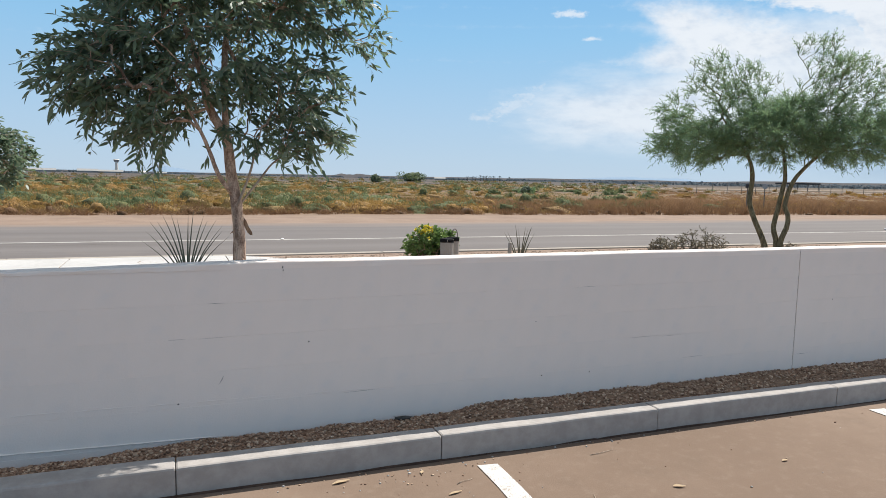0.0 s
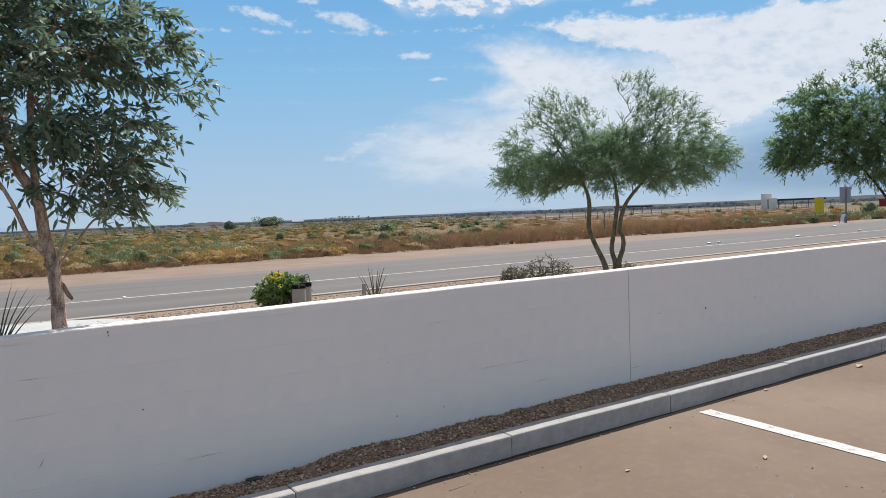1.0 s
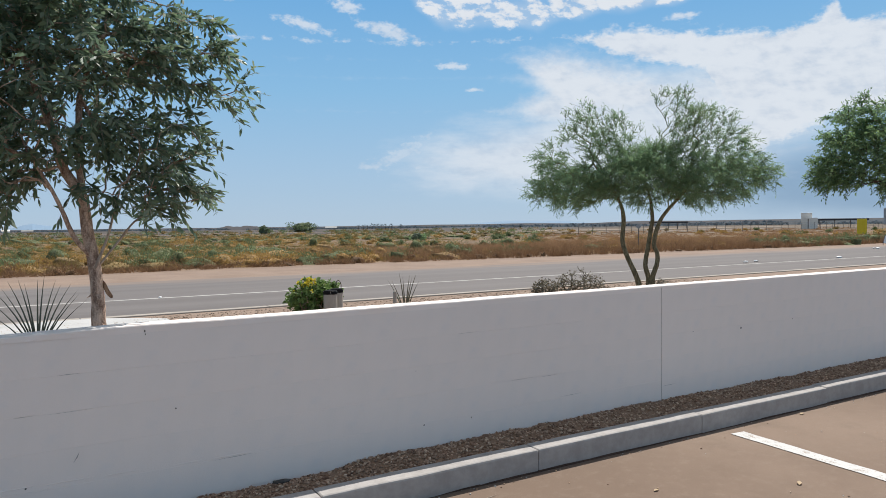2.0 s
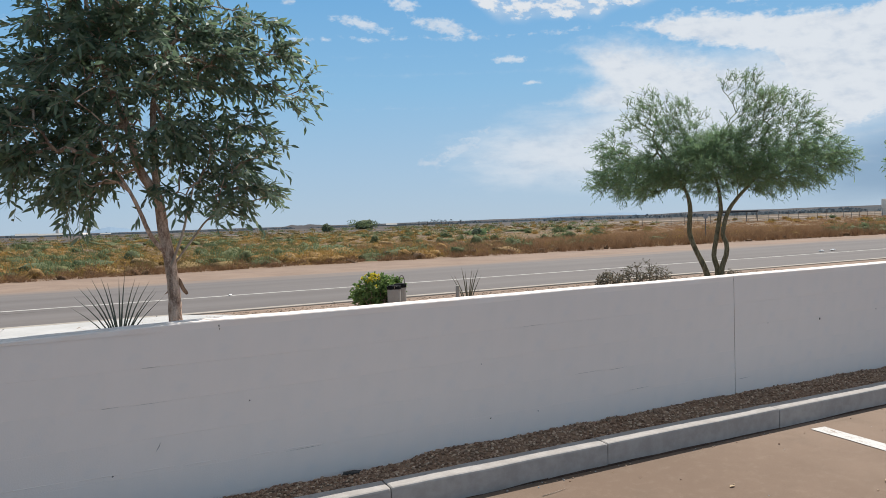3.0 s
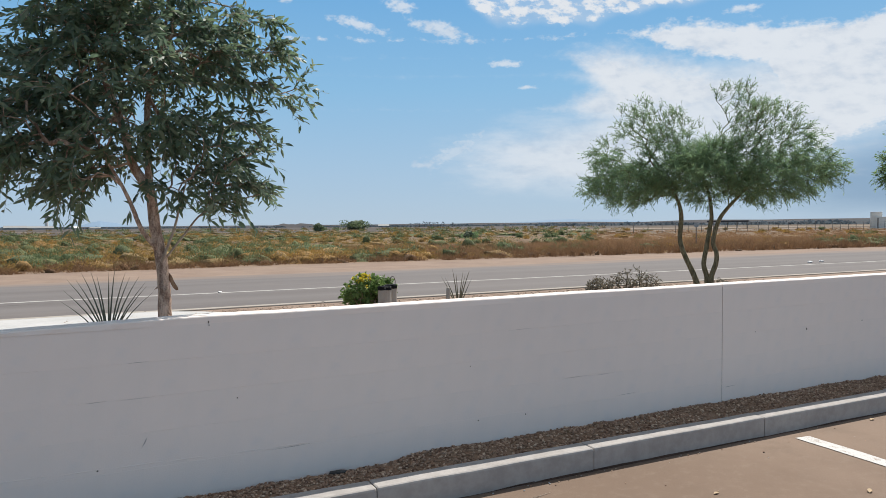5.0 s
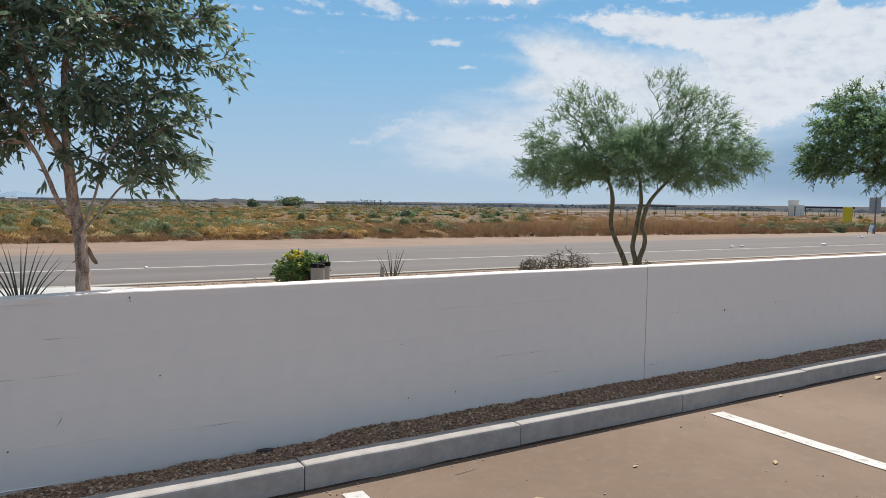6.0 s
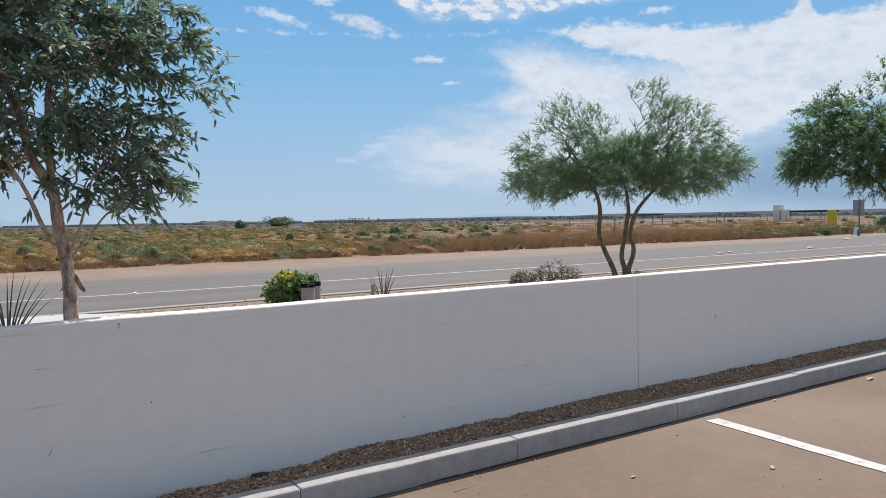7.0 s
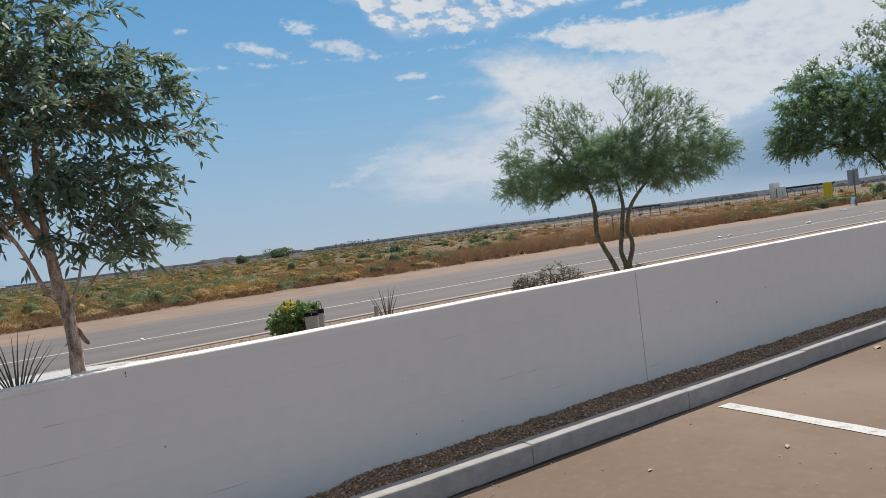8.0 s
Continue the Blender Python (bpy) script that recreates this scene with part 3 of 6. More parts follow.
def foliage_points(ends, ways, per, reach, rng, hang=0.5):
    """Leaf roots along little sprays at the twig ends, and the way each leaf points."""
    n = len(ends)
    spray = unit(np.repeat(ways, per[0], 0) * 0.8 + rng.normal(0, 0.62, (n * per[0], 3)) + np.array([0, 0, -hang * 0.4]))
    root = np.repeat(ends, per[0], 0)
    long = rng.uniform(0.6, 1.3, (len(spray), 1)) * reach
    t = rng.uniform(0.0, 1.0, (len(spray), per[1], 1))
    base = root[:, None] + spray[:, None] * long[:, None] * t + np.array([0, 0, -1.0]) * (t ** 2) * long[:, None] * hang * 0.5
    way = unit(spray[:, None] * 0.9 + rng.normal(0, 0.55, base.shape) + np.array([0, 0, -hang]))
    return base.reshape(-1, 3), way.reshape(-1, 3)


def hanging_sprays(ends, ways, axis, count, per, reach, rng, hang):
    """Thin outward sprays at the twig ends with leaves hanging from them left and right."""
    out = ends - np.array(axis)
    out[:, 2] *= 0.25
    n = len(ends) * count
    root = np.repeat(ends, count, 0)
    spray = unit(np.repeat(ways, count, 0) * 0.6 + np.repeat(unit(out), count, 0) * 0.55 + rng.normal(0, 0.42, (n, 3)) + np.array([0, 0, -0.12]))
    long = rng.uniform(0.5, 1.25, (n, 1, 1)) * reach
    t = (np.arange(per)[None, :, None] + rng.uniform(0.2, 0.9, (n, per, 1))) / per
    base = root[:, None] + spray[:, None] * long * t + np.array([0, 0, -0.28]) * t ** 2 * long
    aside = unit(np.cross(spray, np.array([0, 0, 1.0])))[:, None] * np.where(np.arange(per) % 2, 0.55, -0.55)[None, :, None]
    way = unit(spray[:, None] * 0.6 + aside + rng.normal(0, 0.42, base.shape) + np.array([0, 0, -hang]))
    chains = []
    for i in range(n):
        a, L = root[i], float(long[i, 0, 0])
        chains.append(([tuple(a), tuple(a + spray[i] * L * 0.55 - np.array([0, 0, 0.085 * L])), tuple(a + spray[i] * L - np.array([0, 0, 0.28 * L]))], [0.0016, 0.0012, 0.0007]))
    return base.reshape(-1, 3), way.reshape(-1, 3), chains


EYE = Vector((0.08, 0.55, 1.42))


def out_at(az, d, z=0.0):
    """A place d metres out from where one stands, at that bearing (degrees clockwise from straight across the wall)."""
    return Vector((EYE.x + d * math.sin(radians(az)), EYE.y + d * math.cos(radians(az)), z))


# ---- ground, road and parking ----
TILT = 0.006


def lot_z(x):
    """The parking falls slightly along the wall."""
    return -TILT * (min(max(x, -25), 70) - 2.5)


PROFILE = [(-60, -0.08), (3.55, -0.08), (3.72, 0.04), (4.02, 0.06), (4.18, 0.62), (4.3, 0.78), (5.0, 0.74), (7.0, 0.45), (9.0, 0.14), (10.5, 0.06), (12.0, 0.055), (12.5, 0.012), (12.7, 0.0), (60, 0.0), (4800, 0.0)]


def ground_z(y):
    for (a, za), (b, zb) in zip(PROFILE, PROFILE[1:]):
        if y <= b:
            return za + (zb - za) * max(0.0, (y - a) / (b - a))
    return 0.0


def build_ground():
    xs = [-4800, -1500, -400, -120, -40, -25, -12, -6, -3, 0, 3, 6, 9, 12, 16, 22, 30, 40, 55, 70, 120, 300, 900, 2400, 4800]
    ys = [-4800, -900, -120, -60, 0, 3.55, 3.72, 4.02, 4.18, 4.3, 5, 6, 7, 8, 9, 9.8, 10.5, 12, 12.9, 16, 20, 24, 28, 34, 44, 60, 90, 140, 240, 500, 1200, 2600, 4800]
    V, F = [], []
    for y in ys:
        for x in xs:
            z = ground_z(max(y, -60))
            if y < 3.6:
                z += lot_z(x)
            V.append((x, y, z))
    w = len(xs)
    for j in range(len(ys) - 1):
        for i in range(w - 1):
            k = j * w + i
            F.append((k, k + 1, k + 1 + w, k + w))
    g = new("ground", mesh_of("ground", V, F, M_GROUND, False))
    tagged(g, "flat tan desert ground with sand, soil and gravel", "ground", kind="structure")
    # the parking lot: a thin sheet over the ground
    V, F = [], []
    xs = [-25 + 2.5 * i for i in range(39)]
    ys = [-40, -20, -8, -3, 0, 1.5, 3.0, 3.655]
    for y in ys:
        for x in xs:
            V.append((x, y, lot_z(x)))
    w = len(xs)
    for j in range(len(ys) - 1):
        for i in range(w - 1):
            k = j * w + i
            F.append((k, k + 1, k + 1 + w, k + w))
    p = new("pavement", mesh_of("pavement", V, F, M_PARK, False))
    tagged(p, "dusty tan asphalt parking lot with fine grit", "parking lot", kind="structure")
    # stall lines
    rng = random.Random(5)
    for x0, x1 in ((1.375, 1.478), (4.142, 4.258), (7.19, 7.31), (10.0, 10.12), (-1.40, -1.29)):
        V, F = [], []
        n = 40
        for i in range(n + 1):
            y = 3.52 - 5.0 * i / n
            e = 0.004
            V += [(x0 - 0.03 * (3.52 - y) + rng.uniform(-e, e), y, lot_z(x0) + 0.004), (x1 - 0.03 * (3.52 - y) + rng.uniform(-e, e), y - 0.012, lot_z(x1) + 0.004)]
        F = [(2 * i, 2 * i + 1, 2 * i + 3, 2 * i + 2) for i in range(n)]
        s = new("parking_stripe", mesh_of("parking_stripe", V, F, M_STRIPE))
        tagged(s, "worn white painted parking stall line", "parking stripe", group="stall lines", kind="structure")


def build_road():
    # wavy edges where sand has drifted over the asphalt
    rng = random.Random(11)
    xs = [-600, -200, -60] + [-30 + 1.5 * i for i in range(120)] + [160, 220, 400, 900, 2000]
    V, F = [], []
    for x in xs:
        drift = 0.35 * noise.noise((x * 0.13, 3.1, 0)) + 0.12 * noise.noise((x * 0.9, 8.1, 0))
        V += [(x, 12.77, 0.012), (x, 17.0, 0.03), (x, 20.9 + 0.055 * min(max(x - 6, 0), 40) + 1.3 * drift, 0.008)]
    for i in range(len(xs) - 1):
        k = 3 * i
        F += [(k, k + 3, k + 4, k + 1), (k + 1, k + 4, k + 5, k + 2)]
    tagged(new("road", mesh_of("road", V, F, M_ROAD)), "dusty grey two-lane asphalt road", "road", kind="structure")
    V, F = [], []
    for x in xs:
        w = 0.010 * noise.noise((x * 2.0, 1.0, 4))
        V += [(x, 15.5 + w, 0.0277), (x, 15.64 + w, 0.0283)]
    F = [(2 * i, 2 * i + 2, 2 * i + 3, 2 * i + 1) for i in range(len(xs) - 1)]
    tagged(new("road_line", mesh_of("road_line", V, F, M_LINE)), "faded white line painted along the road", "road line", kind="structure")
    # low concrete kerb along the near side of the road
    kerb = tagged(empty("road_kerb", (0, 12.68, 0)), "low pale concrete kerb along the road", "kerb", kind="structure")
    for i in range(-6, 22):
        seg = part("kerb_stone", box("kerb_stone", M_ROADKERB, 0.004, 2.996, -0.10, 0.085, -0.1, 0.046, 0.014), kerb)
        seg.location = (0.6 + 3.0 * i, 0, rng.uniform(-0.004, 0.004))
    # pale concrete apron across the planting strip
    slab = tagged(empty("concrete_apron", (0, 0, 0)), "sunlit pale concrete apron beside the road", "concrete slab", kind="structure")
    x = -13.0
    while x < 0.7:
        w = 2.3
        part("slab", box("slab", M_SLAB, x + 0.006, x + w - 0.006, 9.6, 12.40, -0.12, 0.068, 0.012), slab)
        x += w
    rim = [(0.806, 9.6), (1.8, 9.6), (1.75, 11.75), (1.42, 12.05), (0.806, 12.40)]
    V = [(a, b, -0.12) for a, b in rim] + [(a, b, 0.066) for a, b in rim]
    F = [(4, 3, 2, 1, 0), (5, 6, 7, 8, 9)] + [(i, (i + 1) % 5, 5 + (i + 1) % 5, 5 + i) for i in range(5)]
    part("slab", mesh_of("slab", V, F, M_SLAB), slab, "flared end of the apron")


build_ground()
build_road()

# ---- the kerb and gravel bed in front of the wall ----
JOINTS = [-6.6, -5.3, -4.0, -2.65, -1.32, -0.005, 1.230, 2.556, 3.985, 5.49, 7.07, 8.42, 9.88, 11.34, 12.8, 14.3, 15.8, 17.3, 18.8, 20.3, 22.0, 24.0, 27.0, 30.0, 34.0, 38.0]


def build_kerb():
    kerb = tagged(empty("kerb"), "grey precast concrete kerb edging the parking", "kerb", kind="structure")
    rng = random.Random(21)
    prof = [(0.002, -0.12), (0.001, 0.02), (0.0, 0.09), (0.001, 0.121), (0.004, 0.129), (0.011, 0.133), (0.120, 0.133), (0.127, 0.129), (0.131, 0.12), (0.132, -0.12)]
    for a, b in zip(JOINTS, JOINTS[1:]):
        V, F = [], []
        g = 0.0022
        xs = [a + g, a + g + 0.006] + [a + (b - a) * t for t in (0.2, 0.4, 0.6, 0.8)] + [b - g - 0.006, b - g]
        lift, push = rng.uniform(-0.003, 0.003), rng.uniform(-0.004, 0.004)
        for i, x in enumerate(xs):
            end = i in (0, len(xs) - 1)
            for k, (y, z) in enumerate(prof):
                wob = 0.0025 * noise.noise((x * 3.1, y * 9, z * 9 + 4))
                cy = 0.06 + (y - 0.06) * (0.965 if end else 1.0)
                cz = z - (0.004 if end and z > 0.05 else 0.0)
                V.append((x, 3.634 + cy + wob + push, lot_z((a + b) / 2 if abs(b - a) < 0 else x) + cz + wob + (lift if z > 0 else 0)))
        n = len(prof)
        for i in range(len(xs) - 1):
            for k in range(n - 1):
                q = i * n + k
                F.append((q, q + n, q + n + 1, q + 1))
        F.append(tuple(range(n)))
        F.append(tuple((len(xs) - 1) * n + k for k in reversed(range(n))))
        part("kerb_stone", mesh_of("kerb_stone", V, F, M_KERB), kerb)
    core = part("joint_filler", from_bm("joint_filler", box_bm(-6.6, 38, 3.646, 3.74, -0.3, 0.0), M_GAP), kerb, "dark mortar between the kerb stones")
    for v in core.data.vertices:
        if v.co.z > -0.1:
            v.co.z = lot_z(v.co.x) + 0.112
    # thin dark strip along the kerb foot: dirt, with the kerb's shade painted in
    V, F = [], []
    xs = [-6.6 + 0.18 * i for i in range(250)]
    for x in xs:
        h = 0.009 + 0.007 * noise.noise((x * 2.3, 0.4, 0)) + 0.004 * noise.noise((x * 11, 2, 0))
        o = 0.006 + 0.006 * noise.noise((x * 3.7, 7.4, 0))
        V += [(x, 3.634 - o, lot_z(x) + 0.001), (x, 3.632, lot_z(x) + max(h, 0.004)), (x, 3.66, lot_z(x) + max(h, 0.004))]
    for i in range(len(xs) - 1):
        k = 3 * i
        F += [(k, k + 3, k + 4, k + 1), (k + 1, k + 4, k + 5, k + 2)]
    tagged(new("tar_seam", mesh_of("tar_seam", V, F, M_SEAM)), "dark strip of dirt and painted shade where pavement meets kerb", "seam", kind="structure")


def bed_top(x, y):
    """Height of the gravel: it climbs against the wall in places."""
    at_wall = 0.115 + 0.03 * max(0.0, min(1.0, (x - 1.42) / 0.18)) - 0.03 * max(0.0, min(1.0, (x - 4.5) / 4.0)) - 0.03 * max(0.0, min(1.0, (0.2 - x) / 0.8))
    at_wall += 0.012 * noise.noise((x * 2.4, 1.7, 0)) + 0.008 * noise.noise((x * 7, 5.7, 0))
    at_kerb = lot_z(x) + 0.108
    t = max(0.0, min(1.0, (y - 3.76) / 0.24))
    return at_kerb + (at_wall - at_kerb) * t + 0.008 * noise.noise((x * 6, y * 6, 2.2)) + 0.012 * math.sin(math.pi * t)


def stone_shape(rng):
    """A chipped pebble: a bent octahedron with one cut."""
    bm = bmesh.new()
    bmesh.ops.create_icosphere(bm, subdivisions=1, radius=1.0)
    for v in bm.verts:
        v.co *= rng.uniform(0.68, 1.12)
    sx, sy, sz = rng.uniform(0.9, 1.5), rng.uniform(0.7, 1.0), rng.uniform(0.5, 0.8)
    for v in bm.verts:
        v.co = Vector((v.co.x * sx, v.co.y * sy, v.co.z * sz))
    V = np.array([v.co[:] for v in bm.verts])
    F = np.array([[v.index for v in f.verts] for f in bm.faces])
    bm.free()
    return V, F


def build_gravel():
    rng = random.Random(31)
    bed = tagged(empty("gravel_bed"), "brown gravel strip between kerb and wall, in shade", "gravel", kind="structure")
    V, F = [], []
    xs, ys = [-6.6 + 0.12 * i for i in range(372)], [3.75, 3.78, 3.82, 3.88, 3.94, 4.005]
    for x in xs:
        for y in ys:
            V.append((x, y, bed_top(x, y)))
    w = len(ys)
    for i in range(len(xs) - 1):
        for j in range(w - 1):
            k = i * w + j
            F.append((k, k + w, k + w + 1, k + 1))
    part("soil", mesh_of("soil", V, F, M_SOIL, True), bed)
    shapes = [stone_shape(rng) for _ in range(12)]
    meshes = [mesh_fast("stone", v, f, M_STONE) for v, f in shapes]
    AV, AF, n = [], [], 0
    singles = 0
    for i in range(13000):
        x = -1.4 + 13.4 * rng.random() ** 1.25
        y = 3.768 + 0.232 * rng.random()
        r = rng.uniform(0.0048, 0.0112) * (1.0 + 0.4 * (rng.random() < 0.12))
        z = bed_top(x, y) + r * 0.25
        R = Euler((rng.uniform(-0.5, 0.5), rng.uniform(-0.5, 0.5), rng.uniform(0, 6.28))).to_matrix()
        k = rng.randrange(12)
        if singles < 290 and 0.9 < x < 2.6 and r > 0.0096:
            s = part("stone", meshes[k], bed)
            s.matrix_basis = Matrix.LocRotScale((x, y, z), R.to_quaternion(), (r, r, r))
            singles += 1
            continue
        v, f = shapes[k]
        AV.append((v * r) @ np.array(R).T + np.array([x, y, z]))
        AF.append(f + n)
        n += len(v)
    rest = part("gravel", mesh_fast("gravel", np.concatenate(AV), np.concatenate(AF), M_STONE), bed)
    rest["kind"] = "stuff"
    # a larger dark stone lying against the wall
    v, f = shapes[3]
    s = new("stone", mesh_fast("stone", v * np.array([0.052, 0.03, 0.024]), f, M_GAP))
    s.location = (1.14, 3.955, bed_top(1.14, 3.955) + 0.012)
    tagged(s, "flat dark grey stone lying against the wall", "stone")


def build_strip_gravel():
    """Tan pebbles on the planting strip along the road kerb."""
    rng = random.Random(33)
    shapes = [stone_shape(rng) for _ in range(8)]
    AV, AF, n = [], [], 0
    for i in range(5200):
        x = -0.5 + 15.0 * rng.random() ** 1.3
        y = 12.48 - 3.0 * rng.random() ** 1.2
        r = rng.uniform(0.008, 0.020)
        v, f = shapes[rng.randrange(8)]
        a = rng.uniform(0, 6.28)
        R = np.array([[math.cos(a), math.sin(a), 0], [-math.sin(a), math.cos(a), 0], [0, 0, 1]])
        AV.append((v * r) @ R + np.array([x, y, ground_z(y) + r * 0.2]))
        AF.append(f + n)
        n += len(v)
    tagged(new("strip_gravel", mesh_fast("strip_gravel", np.concatenate(AV), np.concatenate(AF), M_PEBBLE)), "tan pebbles strewn along the planting strip", "gravel", kind="stuff")


build_kerb()
build_gravel()
build_strip_gravel()

# ---- the wall ----
TOP, FACE, BACK = 0.987, 4.0, 4.115
COURSES = [-0.04, 0.125, 0.29, 0.458, 0.625, 0.79, TOP]


def build_wall():
    rng = random.Random(41)
    wall = tagged(empty("wall_front"), "low white painted block wall, its parking side in shade", "wall", kind="structure")
    core = part("wall_core", box("wall_core", M_WALL, -9, 42, FACE + 0.03, BACK, -0.4, TOP - 0.036), wall)
    part("joint_backing", box("joint_backing", M_CAULK, 3.99, 4.01, FACE + 0.004, FACE + 0.034, -0.2, TOP - 0.02), wall, "dark recessed expansion joint")
    # the flat sunlit top, in lengths broken at the expansion joint
    for a, b in ((-9.0, 3.9972), (4.0028, 42.0)):
        V, F = [], []
        m = int((b - a) / 0.045) + 1
        prof = [(0.0, -0.035), (0.0, -0.006), (0.003, -0.0015), (0.008, 0.0), (0.106, 0.0), (0.113, -0.004), (0.115, -0.035)]
        for i in range(m + 1):
            x = a + (b - a) * i / m
            # the wall has settled a little towards its western end
            wob = 0.0035 * noise.noise((x * 1.3, 0, 0)) + 0.002 * noise.noise((x * 6.5, 3, 0)) - min(0.026, 0.016 * max(0.0, 0.45 - x))
            lip = 0.0045 * noise.noise((x * 8.0, 1.5, 0)) + 0.003 * noise.noise((x * 21.0, 4.5, 0))
            for y, z in prof:
                V.append((x, FACE + y + (0.6 * max(wob, -0.004) + (lip if z > -0.02 else 0) if y < 0.02 else 0), TOP + z + (wob if z > -0.02 else 0)))
        n = len(prof)
        for i in range(m):
            for k in range(n - 1):
                q = i * n + k
                F.append((q, q + n, q + n + 1, q + 1))
        F += [tuple(range(n)), tuple(m * n + k for k in reversed(range(n)))]
        part("wall_top", mesh_of("wall_top", V, F, M_WALL), wall, "sunlit white top of the wall")
    # blocks under thick paint: hardly a joint to be seen
    made = {}
    for c in range(6):
        z0, z1 = COURSES[c], COURSES[c + 1] - (0.035 if c == 5 else 0)
        shift = 0.203 if c % 2 else 0.0
        for a0, b0 in ((-2.03, 3.9972), (4.0028, 11.7)):
            edges = [a0]
            x = math.ceil((a0 - shift) / 0.406) * 0.406 + shift
            while x < b0 - 0.05:
                if x > a0 + 0.05:
                    edges.append(x)
                x += 0.406
            edges.append(b0)
            for a, b in zip(edges, edges[1:]):
                kind = rng.randrange(3)
                key = (round(b - a, 3), c, kind)
                if key not in made:
                    bm = box_bm(0.0, b - a, 0.0, 0.034, 0.0, z1 - z0)
                    front = [e for e in bm.edges if all(v.co.y < 0.01 for v in e.verts) and abs(e.verts[0].co.z - e.verts[1].co.z) < 0.001 and (c < 5 or e.verts[0].co.z < 0.05)]
                    bmesh.ops.bevel(bm, geom=front, offset=(0.0003, 0.0007, 0.0012)[kind], segments=1, affect="EDGES")
                    made[key] = from_bm("block", bm, M_WALL)
                blk = part("block", made[key], wall)
                blk.location = (a, FACE + rng.uniform(0, 0.0003), z0)
    for a, b in ((-9.0, -2.03), (11.7, 42.0)):
        part("wall_face", box("wall_face", M_WALL, a, b, FACE + 0.0005, FACE + 0.031, -0.3, TOP - 0.034), wall)
    # chips, a scratch and small marks in the paint
    marks = ((0.506, 0.958, 0.003, 0.007), (0.635, 0.573, 0.004, 0.004), (4.912, 0.601, 0.008, 0.011), (0.508, 0.943, 0.0022, 0.004), (1.95, 0.60, 0.003, 0.003), (5.6, 0.62, 0.005, 0.005), (2.33, 0.27, 0.004, 0.006), (2.0, 0.275, 0.005, 0.004), (0.012, 0.309, 0.0045, 0.004), (4.34, 0.62, 0.005, 0.0035))
    for x, z, rx, rz in marks:
        bm = bmesh.new()
        bmesh.ops.create_circle(bm, cap_ends=True, segments=9, radius=1)
        for v in bm.verts:
            j = rng.uniform(0.7, 1.15)
            v.co = Vector((v.co.x * rx * j, 0, v.co.y * rz * j))
        ob = part("chip", from_bm("chip", bm, M_GAP), wall, "small dark chip in the paint")
        ob.location = (x, FACE - 0.0015, z)
    scratches = (((0.196, 0.388), (0.212, 0.412), (0.222, 0.436), 0.004), ((0.80, 0.2868), (0.92, 0.2885), (1.01, 0.2905), 0.0022), ((0.14, 0.7905), (0.18, 0.7912), (0.24, 0.7920), 0.0022), ((-0.03, 0.6235), (0.0, 0.6245), (0.06, 0.6255), 0.002), ((2.6, 0.4575), (2.7, 0.4585), (2.83, 0.4595), 0.002), ((0.09, 0.6215), (0.17, 0.6225), (0.27, 0.6232), 0.0014), ((3.03, 0.30), (3.12, 0.302), (3.22, 0.305), 0.0022), ((2.86, 0.452), (2.93, 0.4535), (3.02, 0.456), 0.002), ((4.006, 0.246), (4.07, 0.247), (4.16, 0.2485), 0.0028), ((2.2, 0.79), (2.3, 0.791), (2.42, 0.793), 0.0016))
    for a, b, c, w in scratches:
        w *= 0.5
        V = [(a[0], 0, a[1]), (b[0] - w, 0, b[1] + w), (c[0], 0, c[1]), (b[0] + w * 0.6, 0, b[1] - w * 0.8)]
        ob = part("scratch", mesh_of("scratch", V, [(0, 1, 2, 3)], M_SCUFF), wall, "thin dark scratch in the paint")
        ob.location = (0, FACE - 0.002, 0)

    # a ledge where the paint ends above the footing, and ridges of paint on one course
    V, F = [], []
    n = 60
    for i in range(n + 1):
        x = -1.5 + 1.78 * i / n
        z = 0.134 - 0.027 * x + 0.002 * noise.noise((x * 9, 0, 3)) + 0.0012 * noise.noise((x * 40, 0, 5))
        w = max(0.0008, 0.0042 + 0.003 * noise.noise((x * 13, 4, 1))) * min(1.0, 8 * i / n, 8 * (n - i) / n + 0.05)
        V += [(x, 0.001, z - w), (x, -1.6 * w, z), (x, 0.001, z + 0.6 * w)]
    F = [(3 * i + j, 3 * i + 3 + j, 3 * i + 4 + j, 3 * i + 1 + j) for i in range(n) for j in (0, 1)]
    ob = part("paint_ledge", mesh_of("paint_ledge", V, F, M_WALL), wall, "ragged edge of thick paint along the footing")
    ob.location = (0, FACE, 0)
    for x0, long in ((-0.95, 0.22), (-0.71, 0.25), (-0.45, 0.28), (-0.15, 0.20), (0.07, 0.22), (0.31, 0.17), (0.62, 0.14), (0.79, 0.22)):
        z = 0.312 - 0.018 * x0
        V = []
        for i in range(9):
            x = x0 + long * i / 8
            h = 0.0022 * math.sin(math.pi * i / 8) ** 0.5 + 0.0006 * noise.noise((x * 60, 2, 2))
            V += [(x, 0.001, z - h), (x, -h * 0.9, z), (x, 0.001, z + h)]
        F = [(3 * i + j, 3 * i + 3 + j, 3 * i + 4 + j, 3 * i + 1 + j) for i in range(8) for j in (0, 1)]
        ob = part("paint_ridge", mesh_of("paint_ridge", V, F, M_WALL), wall)
        ob.location = (0, FACE, 0)


build_wall()

# ---- trees ----


